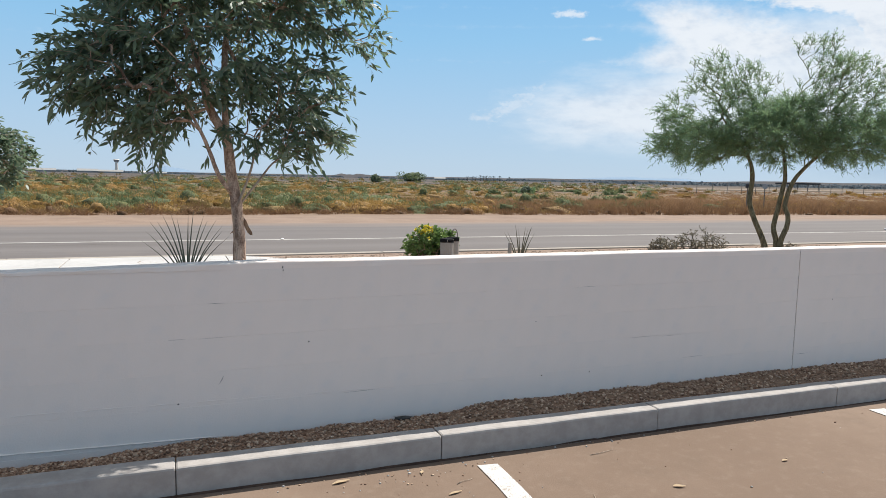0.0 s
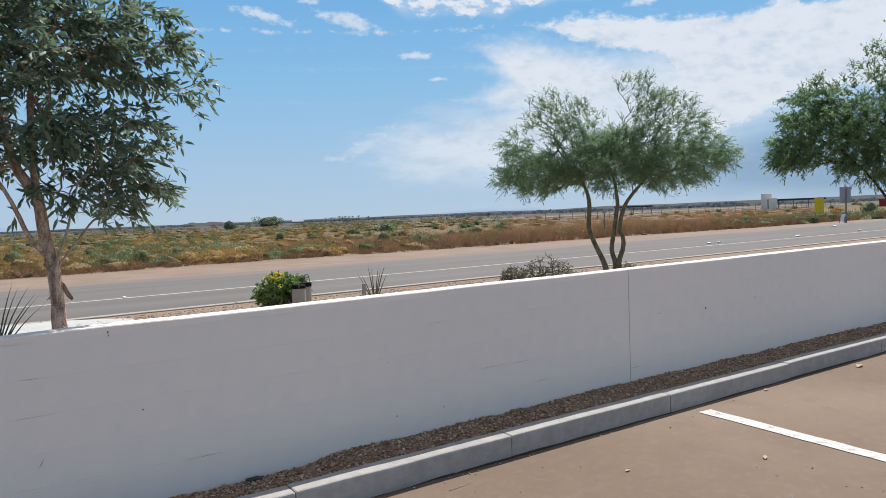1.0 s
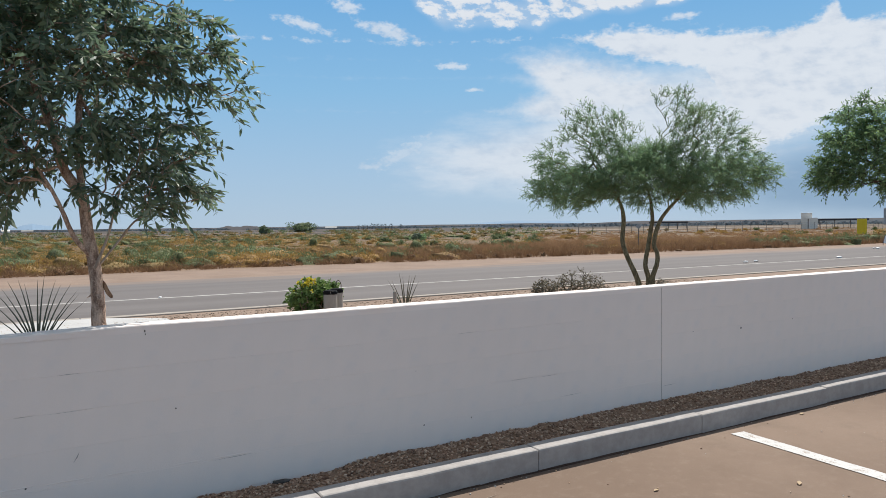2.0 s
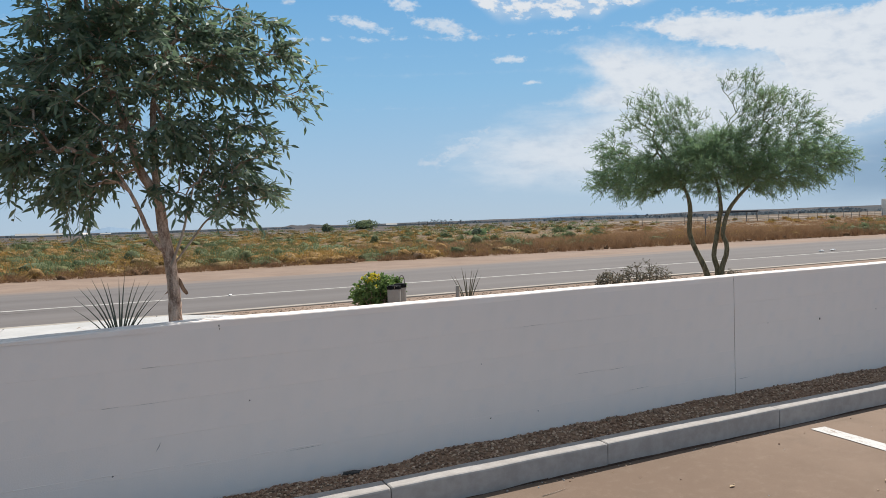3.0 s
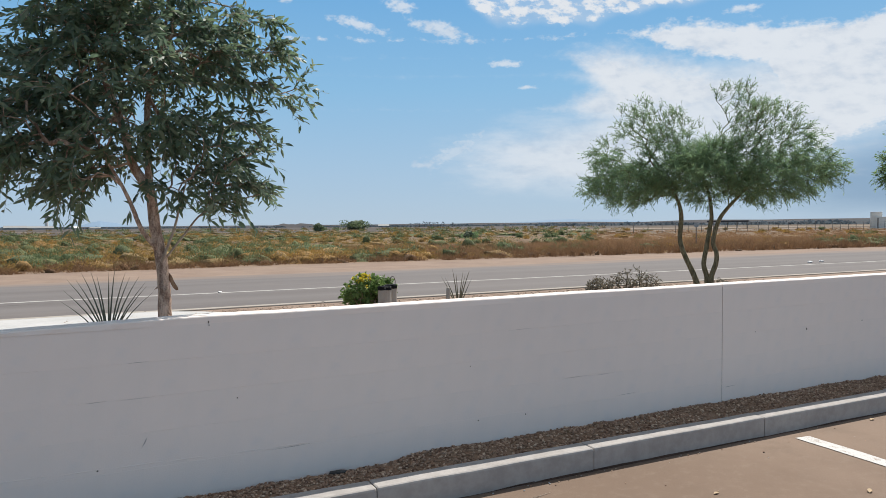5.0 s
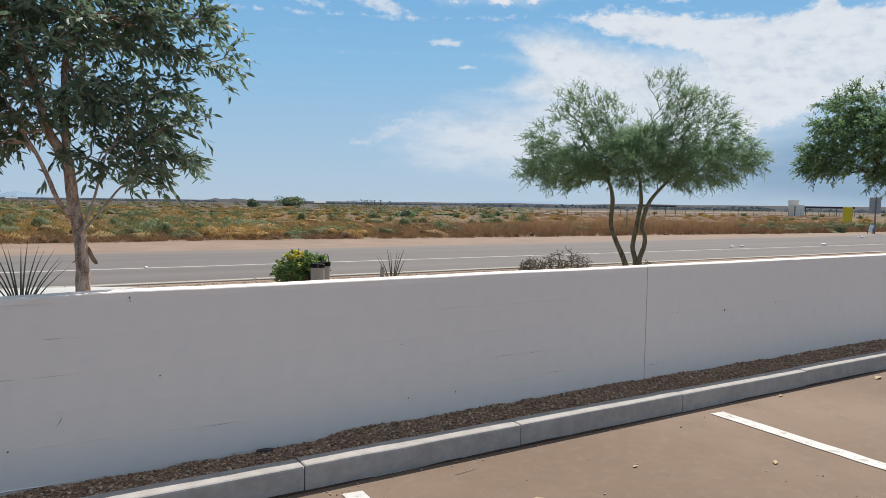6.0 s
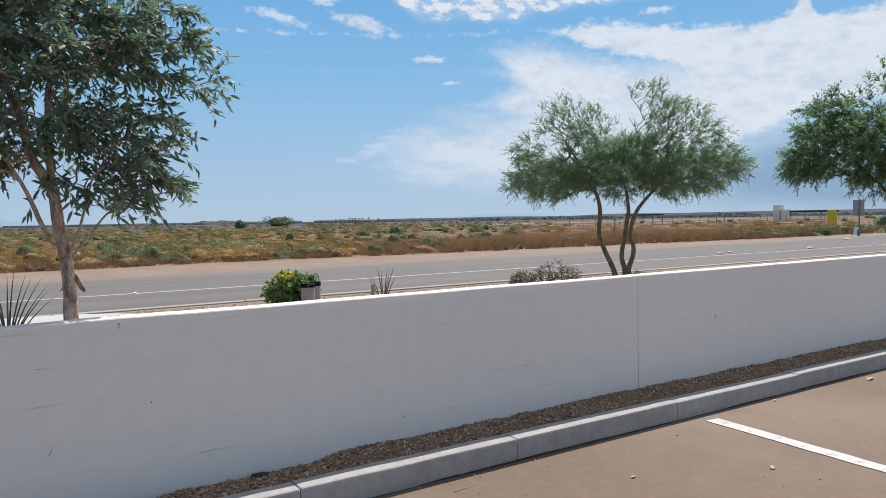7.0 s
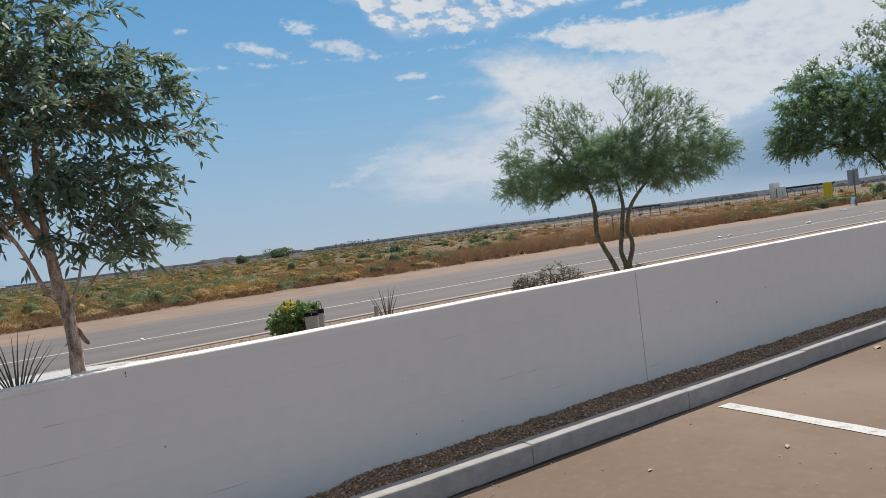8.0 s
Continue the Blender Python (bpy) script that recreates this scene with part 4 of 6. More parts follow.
def stem_part(name, stem, mat, tree, at, seed, sides=11, rough=0.06, label=""):
    """A stem from rows of x, y, z, radius."""
    pts = smooth_path([s[:3] for s in stem], 5)
    n = len(pts)
    rad = [np.interp(i / (n - 1) * (len(stem) - 1), range(len(stem)), [s[3] for s in stem]) for i in range(n)]
    ob = part(name, tube(name, mat, [Vector(p) - Vector(at) for p in pts], rad, sides, rough, random.Random(seed)), tree, label)
    return ob


def shift(chains, at):
    a = np.array(at)
    return [([tuple(np.array(p) - a) for p in pts], rad) for pts, rad in chains]


def willow_tree(at, stems, lobes, count, seed, per, label, leaf=(0.042, 0.074), wide=(0.0066, 0.0108), thin=0.0022, flap=False, reach=0.17, hang=0.10):
    """Young tree with brown peeling bark and narrow hanging leaves."""
    rng = np.random.default_rng(seed)
    tree = tagged(empty("tree", at), label, "tree")
    for i, stem in enumerate(stems):
        stem_part("trunk" if i == 0 else "limb", stem, M_BARK if i < 3 else M_PALEBARK, tree, at, seed + i)
    chains, ends, ways = grow(stems, lobes, count, seed, thin)
    axis = (np.mean([l[0] for l in lobes]), at[1], np.mean([l[2] for l in lobes]))
    base, way, twigs = hanging_sprays(ends, ways, axis, per[0], per[1], reach, rng, hang)
    part("branchwork", boughs("branchwork", shift(chains, at), M_BARK), tree)["kind"] = "stuff"
    part("twig", boughs("twig", shift(twigs, at), M_PALEBARK, 3), tree)["kind"] = "stuff"
    n = len(base)
    part("crown", leaves("crown", base - np.array(at), way, rng.uniform(*leaf, n), rng.uniform(*wide, n), M_LEAF, rng, 0.16, 0.9), tree, "narrow drooping dark green leaves")
    if flap:
        edge = [(0.030, 0.20), (0.042, 0.185), (0.062, 0.135), (0.084, 0.098), (0.088, 0.078), (0.074, 0.074), (0.056, 0.092), (0.042, 0.120), (0.030, 0.150)]
        edge = [(0.030 + (x - 0.030) * 0.72, 0.12 + (z - 0.12) * 0.75) for x, z in edge]
        V = [(x, -0.012 - 0.25 * x, z) for x, z in edge] + [(x - 0.004, -0.004 - 0.25 * x, z + 0.002) for x, z in edge]
        k = len(edge)
        F = [tuple(range(k)), tuple(range(2 * k - 1, k - 1, -1))] + [(i, k + i, k + (i + 1) % k, (i + 1) % k) for i in range(k)]
        ob = part("bark_flap", mesh_of("bark_flap", V, F, M_FLAP), tree, "loose strip of peeling bark")
        ob.location = (0.35 - at[0], 4.6 - at[1], 0.985 - at[2])
        rr = random.Random(9)
        for k in range(9):
            a, z, s = rr.uniform(0, 6.28), rr.uniform(0.9, 1.42), rr.uniform(0.012, 0.03)
            c = Vector((0.345 + 0.033 * math.cos(a), 4.6 + 0.033 * math.sin(a), z))
            o, t = Vector((math.cos(a), math.sin(a), 0)), Vector((-math.sin(a), math.cos(a), 0))
            V = [c - t * s * 0.4 - o * 0.004, c + t * s * 0.4 - o * 0.004, c + t * s * 0.3 + o * 0.010 - Vector((0, 0, s)), c - t * s * 0.2 + o * 0.014 - Vector((0, 0, s * 1.3)), c - o * 0.010 - Vector((0, 0, s * 0.6))]
            part("bark_flake", mesh_of("bark_flake", [v - Vector(at) for v in V], [(0, 1, 2, 3), (0, 4, 1), (1, 4, 2), (2, 4, 3), (3, 4, 0)], M_BARK), tree)
    return tree


Z0 = ground_z(4.6)
T1 = [
    [(0.36, 4.62, Z0 - 0.02, 0.046), (0.352, 4.61, 0.95, 0.036), (0.350, 4.60, 1.10, 0.033), (0.335, 4.60, 1.27, 0.031), (0.312, 4.60, 1.41, 0.030), (0.290, 4.60, 1.60, 0.027), (0.250, 4.60, 1.68, 0.026), (0.200, 4.60, 1.78, 0.023), (0.150, 4.60, 2.0, 0.020), (0.040, 4.60, 2.33, 0.015), (-0.02, 4.58, 2.7, 0.009), (-0.03, 4.58, 3.1, 0.004)],
    [(0.292, 4.60, 1.58, 0.020), (0.285, 4.62, 1.73, 0.020), (0.285, 4.64, 2.01, 0.017), (0.30, 4.66, 2.18, 0.014), (0.38, 4.68, 2.45, 0.010), (0.42, 4.68, 2.85, 0.005)],
    [(0.320, 4.59, 1.30, 0.014), (0.245, 4.56, 1.40, 0.012), (0.20, 4.54, 1.52, 0.011), (0.15, 4.52, 1.64, 0.009), (0.05, 4.48, 1.82, 0.006)],
    [(0.335, 4.58, 1.22, 0.008), (0.40, 4.54, 1.40, 0.007), (0.43, 4.52, 1.52, 0.006), (0.47, 4.50, 1.68, 0.004)],
    [(0.355, 4.60, 1.24, 0.006), (0.46, 4.58, 1.38, 0.006), (0.56, 4.56, 1.50, 0.005), (0.74, 4.54, 1.57, 0.004), (0.92, 4.52, 1.62, 0.002)],
]
L1 = [(0.40, 4.6, 2.42, 0.40, 0.40, 0.36, 1.3), (-0.02, 4.62, 2.30, 0.30, 0.42, 0.34, 1.3), (0.18, 4.62, 2.16, 0.56, 0.55, 0.44, 1.4), (0.24, 4.62, 2.75, 0.52, 0.52, 0.52, 1.0), (-0.32, 4.60, 1.95, 0.22, 0.30, 0.14, 1.3), (-0.26, 4.6, 2.14, 0.16, 0.30, 0.18, 1.1), (-0.08, 4.6, 1.83, 0.34, 0.32, 0.16, 1.7), (0.04, 4.6, 2.7, 0.36, 0.4, 0.4, 1.0), (0.12, 4.6, 3.15, 0.42, 0.42, 0.36, 1.0),
      (-0.54, 4.60, 1.88, 0.09, 0.14, 0.04, 2.2), (-0.50, 4.60, 1.98, 0.08, 0.14, 0.04, 1.6), (-0.42, 4.60, 2.04, 0.08, 0.14, 0.04, 1.5), (-0.34, 4.60, 1.83, 0.18, 0.2, 0.05, 2.0), (-0.08, 4.60, 1.66, 0.16, 0.2, 0.05, 2.2), (1.02, 4.60, 2.44, 0.15, 0.14, 0.05, 2.6), (1.0, 4.58, 2.24, 0.15, 0.14, 0.06, 1.8), (0.76, 4.60, 2.36, 0.20, 0.22, 0.18, 1.1), (0.78, 4.60, 2.04, 0.14, 0.16, 0.06, 1.5), (0.79, 4.58, 1.84, 0.12, 0.14, 0.05, 1.5), (0.80, 4.54, 1.66, 0.12, 0.10, 0.03, 5.0), (0.62, 4.55, 1.58, 0.16, 0.12, 0.05, 2.0),
      (0.82, 4.60, 2.64, 0.13, 0.16, 0.08, 1.2), (0.56, 4.58, 1.92, 0.26, 0.28, 0.20, 1.7), (0.50, 4.53, 1.66, 0.24, 0.18, 0.10, 2.2), (0.72, 4.55, 1.74, 0.16, 0.16, 0.08, 1.5)]
willow_tree((0.36, 4.62, Z0 - 0.02), T1, L1, 660, 3, (3, 11), "young tree with narrow dark green leaves and peeling brown bark", flap=True)

Z0 = ground_z(6.6)
T0 = [
    [(-2.5, 6.6, Z0 - 0.02, 0.055), (-2.48, 6.6, 0.9, 0.045), (-2.45, 6.6, 1.4, 0.036), (-2.40, 6.62, 1.9, 0.022), (-2.38, 6.62, 2.5, 0.008)],
    [(-2.47, 6.6, 1.1, 0.02), (-2.2, 6.6, 1.4, 0.015), (-1.8, 6.6, 1.62, 0.008)],
]
L0 = [(-2.1, 6.6, 1.70, 0.75, 0.85, 0.40), (-2.3, 6.6, 2.3, 0.9, 0.9, 0.6), (-1.30, 6.6, 1.53, 0.28, 0.4, 0.25, 3.5), (-3.0, 6.6, 1.8, 0.8, 0.8, 0.5)]
willow_tree((-2.5, 6.6, Z0 - 0.02), T0, L0, 620, 8, (3, 10), "young tree with fresh green narrow leaves behind the wall", thin=0.0025, leaf=(0.034, 0.058), wide=(0.0075, 0.0125), reach=0.13, hang=0.05)


def turned(az, d, rows):
    """Rows of (across, away, up, ...) as seen from where one stands, set out at that bearing and distance."""
    c = out_at(az, d)
    a = radians(az)
    return [(c.x + r[0] * math.cos(a) + r[1] * math.sin(a), c.y - r[0] * math.sin(a) + r[1] * math.cos(a), *r[2:]) for r in rows]


def arching_sprays(ends, ways, axis, count, per, reach, rng, lift, droop):
    """Thin twigs that leave the branch ends outwards and arch over, with short leaves set along them."""
    out = ends - np.array(axis)
    out[:, 2] *= 0.5
    n = len(ends) * count
    root = np.repeat(ends, count, 0)
    rise = np.repeat(lift, count)[:, None] * np.array([0, 0, 1.0])
    spray = unit(np.repeat(ways, count, 0) * 0.55 + np.repeat(unit(out), count, 0) * 0.55 + rng.normal(0, 0.50, (n, 3)) + rise)
    long = rng.uniform(0.5, 1.3, (n, 1, 1)) * reach
    bow = rng.uniform(0.4, 1.5, (n, 1, 1)) * droop
    t = (np.arange(per)[None, :, None] + rng.uniform(0.1, 0.95, (n, per, 1))) / per
    base = root[:, None] + spray[:, None] * long * t + np.array([0, 0, -1.0]) * bow * t ** 2 * long
    way = unit(spray[:, None] - np.array([0, 0, 2.0]) * bow * t + rng.normal(0, 0.62, base.shape))
    chains = []
    for i in range(n):
        a, L, k = root[i], float(long[i, 0, 0]), float(bow[i, 0, 0])
        chains.append(([tuple(a + spray[i] * L * u - np.array([0, 0, k * u * u * L])) for u in (0.0, 0.5, 1.0)], [0.0032, 0.0027, 0.0018]))
    return base.reshape(-1, 3), way.reshape(-1, 3), chains


def fine_tree(az, d, stems, lobes, count, seed, per, bark, leafmat, label, crown_label, reach, leaf, wide, thin, twig, airy, droop, keep_high):
    """Spreading desert tree with several stems and a fine crown, airy at the top."""
    rng = np.random.default_rng(seed)
    stems = [turned(az, d, s) for s in stems]
    lobes = turned(az, d, lobes)
    at = tuple(stems[0][0][:3])
    tree = tagged(empty("tree", at), label, "tree")
    for i, stem in enumerate(stems):
        stem_part("trunk", stem, bark, tree, at, seed + i, 9, 0.05)
    chains, ends, ways = grow(stems, lobes, count, seed, thin, 0.08)
    part("branchwork", boughs("branchwork", shift(chains, at), twig, 4), tree)["kind"] = "stuff"
    high = np.clip((ends[:, 2] - airy) / 0.5, 0, 1)
    axis = (np.mean([l[0] for l in lobes]), np.mean([l[1] for l in lobes]), airy - 0.8)
    base, way, twigs = arching_sprays(ends, ways, axis, per[0], per[1], reach, rng, 0.15 + 0.55 * high, droop * (1 - 0.5 * high).mean())
    part("twig", boughs("twig", shift(twigs, at), twig, 3), tree)["kind"] = "stuff"
    up = np.clip((base[:, 2] - airy) / 0.5, 0, 1)
    keep = rng.uniform(0, 1, len(base)) < 1 - (1 - keep_high) * up
    base, way = base[keep], way[keep]
    n = len(base)
    part("crown", leaves("crown", base - np.array(at), way, rng.uniform(*leaf, n), rng.uniform(*wide, n), leafmat, rng, 0.15, 1.0), tree, crown_label)


G = ground_z(10.5)
fine_tree(47.0, 14.5, [
    [(-0.02, 0, G - 0.02, 0.072), (-0.10, 0, 0.36, 0.056), (-0.27, 0, 0.75, 0.050), (-0.38, 0, 1.10, 0.047), (-0.36, 0, 1.60, 0.043), (-0.48, -0.1, 2.0, 0.03), (-0.95, -0.2, 2.7, 0.016)],
    [(0.15, 0.05, G - 0.02, 0.066), (0.13, 0, 0.36, 0.052), (0.07, 0, 0.62, 0.047), (0.12, 0, 0.95, 0.045), (0.18, 0, 1.35, 0.042), (0.21, 0, 1.6, 0.038), (0.14, 0.1, 2.1, 0.026), (-0.1, 0.2, 2.7, 0.014)],
    [(0.21, 0.0, G - 0.02, 0.066), (0.21, -0.05, 0.36, 0.052), (0.30, -0.05, 0.66, 0.047), (0.30, -0.05, 0.86, 0.044), (0.24, -0.05, 1.05, 0.043), (0.33, -0.05, 1.45, 0.040), (0.52, -0.05, 1.75, 0.034), (1.02, -0.1, 2.3, 0.02)],
], [(-1.25, 0, 2.25, 0.95, 0.9, 0.45, 1.8), (-0.05, -0.2, 2.32, 0.9, 0.85, 0.50, 2.0), (1.22, 0, 2.32, 1.00, 0.95, 0.52, 2.1), (-2.08, 0, 2.2, 0.28, 0.4, 0.26, 0.9), (2.18, 0, 2.4, 0.28, 0.4, 0.35, 1.0), (-1.75, 0, 2.8, 0.38, 0.45, 0.38, 0.8), (1.75, 0, 2.95, 0.40, 0.45, 0.34, 0.9), (0.05, 0, 2.72, 0.7, 0.6, 0.32, 2.0),
    (-1.1, 0, 3.42, 0.66, 0.5, 0.48, 1.0), (-0.4, 0, 3.34, 0.42, 0.4, 0.38, 0.8), (-0.75, 0, 2.95, 0.45, 0.4, 0.25, 0.9), (0.85, 0, 2.95, 0.40, 0.4, 0.25, 0.9), (0.82, 0, 3.46, 0.42, 0.42, 0.44, 1.0), (0.40, 0, 3.94, 0.20, 0.3, 0.16, 0.6), (0.74, 0, 3.94, 0.22, 0.3, 0.18, 0.6), (0.30, 0, 3.02, 0.35, 0.35, 0.22, 0.6), (1.28, 0, 3.36, 0.52, 0.5, 0.38, 1.0)],
    1600, 14, (6, 10), M_GREENBARK, M_PALO, "spreading palo verde with three crooked olive stems", "fine pale green hanging twigs", 0.23, (0.045, 0.09), (0.0038, 0.0070), 0.0026, M_TWIG, 2.85, 0.14, 0.5)

G = ground_z(8.0)
fine_tree(69.0, 20.7, [
    [(0.05, 0, G - 0.02, 0.075), (-0.12, 0, 0.8, 0.058), (-0.40, 0, 1.5, 0.05), (-0.62, 0, 2.3, 0.042), (-0.9, 0, 3.4, 0.028)],
    [(0.13, 0.1, G - 0.02, 0.075), (0.05, 0.1, 0.8, 0.056), (-0.08, 0.1, 1.6, 0.048), (0.15, 0.1, 2.5, 0.038), (0.3, 0.1, 3.8, 0.025)],
    [(0.0, -0.1, G - 0.02, 0.055), (-0.40, -0.1, 0.75, 0.038), (-0.75, -0.1, 1.2, 0.033), (-1.2, -0.1, 1.95, 0.028), (-1.9, -0.1, 2.8, 0.018)],
    [(0.35, 0, G - 0.02, 0.12), (0.5, 0, 1.0, 0.10), (0.9, 0, 2.2, 0.06), (1.4, 0, 3.4, 0.03)],
], [(-2.15, 0, 3.15, 1.20, 1.2, 0.95, 1.6), (-2.75, 0, 3.95, 0.50, 0.6, 0.55, 0.8), (-2.55, 0, 4.55, 0.20, 0.3, 0.18, 0.5), (-1.9, 0, 4.20, 0.65, 0.7, 0.40, 0.7), (-3.1, 0, 2.75, 0.45, 0.6, 0.45, 1.5), (-0.8, 0, 4.7, 0.75, 0.9, 0.65, 0.7), (0.1, 0, 5.5, 0.9, 1.0, 0.7, 0.6), (-0.3, 0, 3.3, 1.6, 1.5, 1.15, 1.4), (1.9, 0, 3.4, 1.5, 1.5, 1.5), (-1.1, 0, 2.3, 1.0, 0.9, 0.35, 1.2), (0.6, 0, 4.6, 1.0, 1.0, 0.7, 0.7)],
    1450, 23, (6, 10), M_DARKBARK, M_MESQ, "dark-stemmed mesquite with a broad green crown", "small green leaflets", 0.30, (0.06, 0.11), (0.010, 0.018), 0.0030, M_DARKBARK, 4.2, 0.12, 0.6)

# ---- plants behind the wall ----


def spiky(at, count, long, spread, seed, label, width=0.0075, stub=False):
    """Clump of stiff narrow blades."""
    rng = random.Random(seed)
    clump = tagged(empty("yucca", at), label, "yucca")
    for i in range(count):
        lean = spread * (2 * (i + rng.uniform(0.2, 0.8)) / count - 1)
        tip = rng.uniform(-0.3, 0.3)
        s = rng.uniform(0.82, 1.0) * long * (1 - 0.10 * abs(lean) / spread)
        out = Vector((math.sin(lean) * math.cos(tip), math.sin(tip) * 0.7, 0))
        top = Vector((out.x * s, out.y * s, math.cos(lean) * s))
        V, F = [], []
        for k in range(6):
            t = k / 5
            c = out * 0.05 * long + Vector((top.x * t ** 1.5, top.y * t ** 1.5, top.z * t)) + Vector((0, 0, 0.02 * s * math.sin(math.pi * t)))
            w = width * (1.0 - 0.94 * t ** 2.2)
            V += [c + Vector((w, 0, 0)), c + Vector((0, w * 0.6, 0)), c - Vector((w, 0, 0)), c - Vector((0, w * 0.6, 0))]
        for k in range(5):
            for j in range(4):
                q, r = 4 * k + j, 4 * k + (j + 1) % 4
                F.append((q, r, r + 4, q + 4))
        F += [(3, 2, 1, 0), (20, 21, 22, 23)]
        part("blade", mesh_of("blade", V, F, M_BLADE), clump)
    if stub:
        part("flower_stub", tube("flower_stub", M_POST, [(-0.13, 0, 0.0), (-0.125, 0, 0.2), (-0.12, 0, 0.31), (-0.12, 0, 0.318)], [0.022, 0.022, 0.021, 0.017], 8, 0.1, rng), clump, "pale cut-off stub")


spiky((0.070, 4.42, 0.80), 15, 0.43, 0.70, 51, "stiff narrow-bladed yucca standing just behind the wall", 0.0049)
spiky((3.44, 7.0, 0.44), 9, 0.55, 0.52, 52, "small yucca with few grey-green blades and a pale stub", 0.0085, True)


def leafy_shrub(at, lobes, count, per, mat, leaf, wide, seed, label, category="shrub", bark=None, reach=0.055, hang=0.0, flowers=0, stems=5, thin=0.002):
    rng = np.random.default_rng(seed)
    rr = random.Random(seed)
    ob = tagged(empty("shrub", at), label, category)
    sticks = []
    for i in range(stems):
        a = 2 * math.pi * i / stems + rr.uniform(-0.4, 0.4)
        h = max(l[2] for l in lobes) * 0.55
        sticks.append([(0.02 * math.cos(a), 0.02 * math.sin(a), -0.03, 0.008), (0.08 * math.cos(a), 0.08 * math.sin(a), h * 0.5, 0.006), (0.16 * math.cos(a), 0.16 * math.sin(a), h, 0.004)])
    V, F = [], []
    for s in sticks:
        tube_into(V, F, [p[:3] for p in s], [p[3] for p in s], 5)
    chains, ends, ways = grow(sticks, lobes, count, seed, thin)
    for pts, rad in chains:
        tube_into(V, F, pts, rad, 4)
    part("stem", mesh_of("stem", V, F, bark or M_BARK, True), ob)["kind"] = "stuff"
    base, way = foliage_points(ends, ways, per, reach, rng, hang)
    n = len(base)
    part("leaves", leaves("leaves", base, way, rng.uniform(*leaf, n), rng.uniform(*wide, n), mat, rng, 0.2, 1.2), ob)
    if flowers:
        u = unit(rng.normal(0, 1, (flowers, 3)) * np.array([0.34, 0.5, 0.3]) + np.array([-0.35, -0.5, 1.35]))
        c0 = np.array(lobes[0][:3])
        top = c0 + u * (np.array(lobes[0][3:6]) + 0.02) * rng.uniform(0.88, 1.04, (flowers, 1))
        c = np.repeat(top, 9, 0)
        w = unit(rng.normal(0, 1, c.shape) + np.repeat(u, 9, 0) * 0.7)
        part("blossom", leaves("blossom", c, w, np.full(len(c), 0.026), np.full(len(c), 0.010), M_FLOWER, rng, 0.1, 0.2), ob, "small bright yellow flowers")
    return ob


G = ground_z(7.0)
leafy_shrub((2.52, 7.25, G), [(-0.06, 0, 0.26, 0.19, 0.20, 0.19), (0.11, 0, 0.27, 0.16, 0.18, 0.17)], 320, (3, 7), M_BUSH, (0.03, 0.05), (0.008, 0.013), 61, "leafy green shrub with small yellow flowers by the posts", flowers=26)
G = ground_z(9.0)
leafy_shrub((7.7, 9.0, G), [(0.0, 0, 0.36, 0.40, 0.35, 0.20), (-0.2, 0.0, 0.34, 0.22, 0.2, 0.2), (0.35, 0, 0.28, 0.2, 0.2, 0.18)], 170, (2, 4), M_DRY, (0.03, 0.06), (0.004, 0.008), 62, "sparse dry grey twiggy shrub", bark=M_DRY, thin=0.004)
leafy_shrub((7.0, 9.0, G), [(0.0, 0, 0.30, 0.22, 0.2, 0.13)], 90, (3, 6), M_DRY, (0.03, 0.05), (0.005, 0.009), 63, "low dry brown shrub close to a larger one", bark=M_DRY, thin=0.003)
p = turned(68.1, 20.3, [(0.0, 0, 0)])[0]
leafy_shrub((p[0], p[1], ground_z(p[1])), [(0.0, 0, 0.50, 0.28, 0.3, 0.20), (-0.14, -0.1, 0.38, 0.22, 0.2, 0.20)], 110, (3, 7), M_BUSH, (0.05, 0.09), (0.010, 0.016), 64, "loose pale green shrub under the mesquite", thin=0.004, reach=0.14)
p = turned(48.6, 14.4, [(0.0, 0, 0)])[0]
leafy_shrub((p[0], p[1], ground_z(p[1])), [(0.0, 0, 0.13, 0.13, 0.12, 0.09)], 40, (3, 5), M_DRY, (0.03, 0.05), (0.006, 0.010), 65, "little pale dry shrub at the foot of a palo verde", bark=M_DRY, thin=0.003)


def short_post(at, r, h, label, loop=False):
    """Stubby round concrete post with a black cap."""
    post = tagged(empty("concrete_post", at), label, "post", group="short posts by the shrub")
    bm = bmesh.new()
    bmesh.ops.create_cone(bm, cap_ends=True, segments=20, radius1=r * 1.02, radius2=r, depth=h)
    bmesh.ops.translate(bm, verts=bm.verts, vec=(0, 0, h / 2))
    part("shaft", from_bm("shaft", bm, M_POST), post)
    bm = bmesh.new()
    bmesh.ops.create_cone(bm, cap_ends=True, segments=20, radius1=r * 1.09, radius2=r * 1.05, depth=0.044)
    bmesh.ops.bevel(bm, geom=bm.edges[:], offset=0.007, segments=2, affect="EDGES")
    for v in bm.verts:
        v.co += 0.006 * noise.noise_vector(v.co * 18 + Vector((at[0] * 9, 0, 0)))
    bmesh.ops.translate(bm, verts=bm.verts, vec=(0, 0, h - 0.016))
    part("cap", from_bm("cap", bm, M_BLACK), post, "black plastic cap")
    if loop:
        pts = [(0.02 + 0.030 * math.cos(a), -0.01, h + 0.03 + 0.062 * math.sin(a)) for a in (-0.6, 0.1, 0.8, 1.5, 2.2, 2.9)]
        part("wire_loop", tube("wire_loop", M_POSTMETAL, smooth_path(pts, 3), [0.0042] * 16, 6), post, "bent dark wire loop")


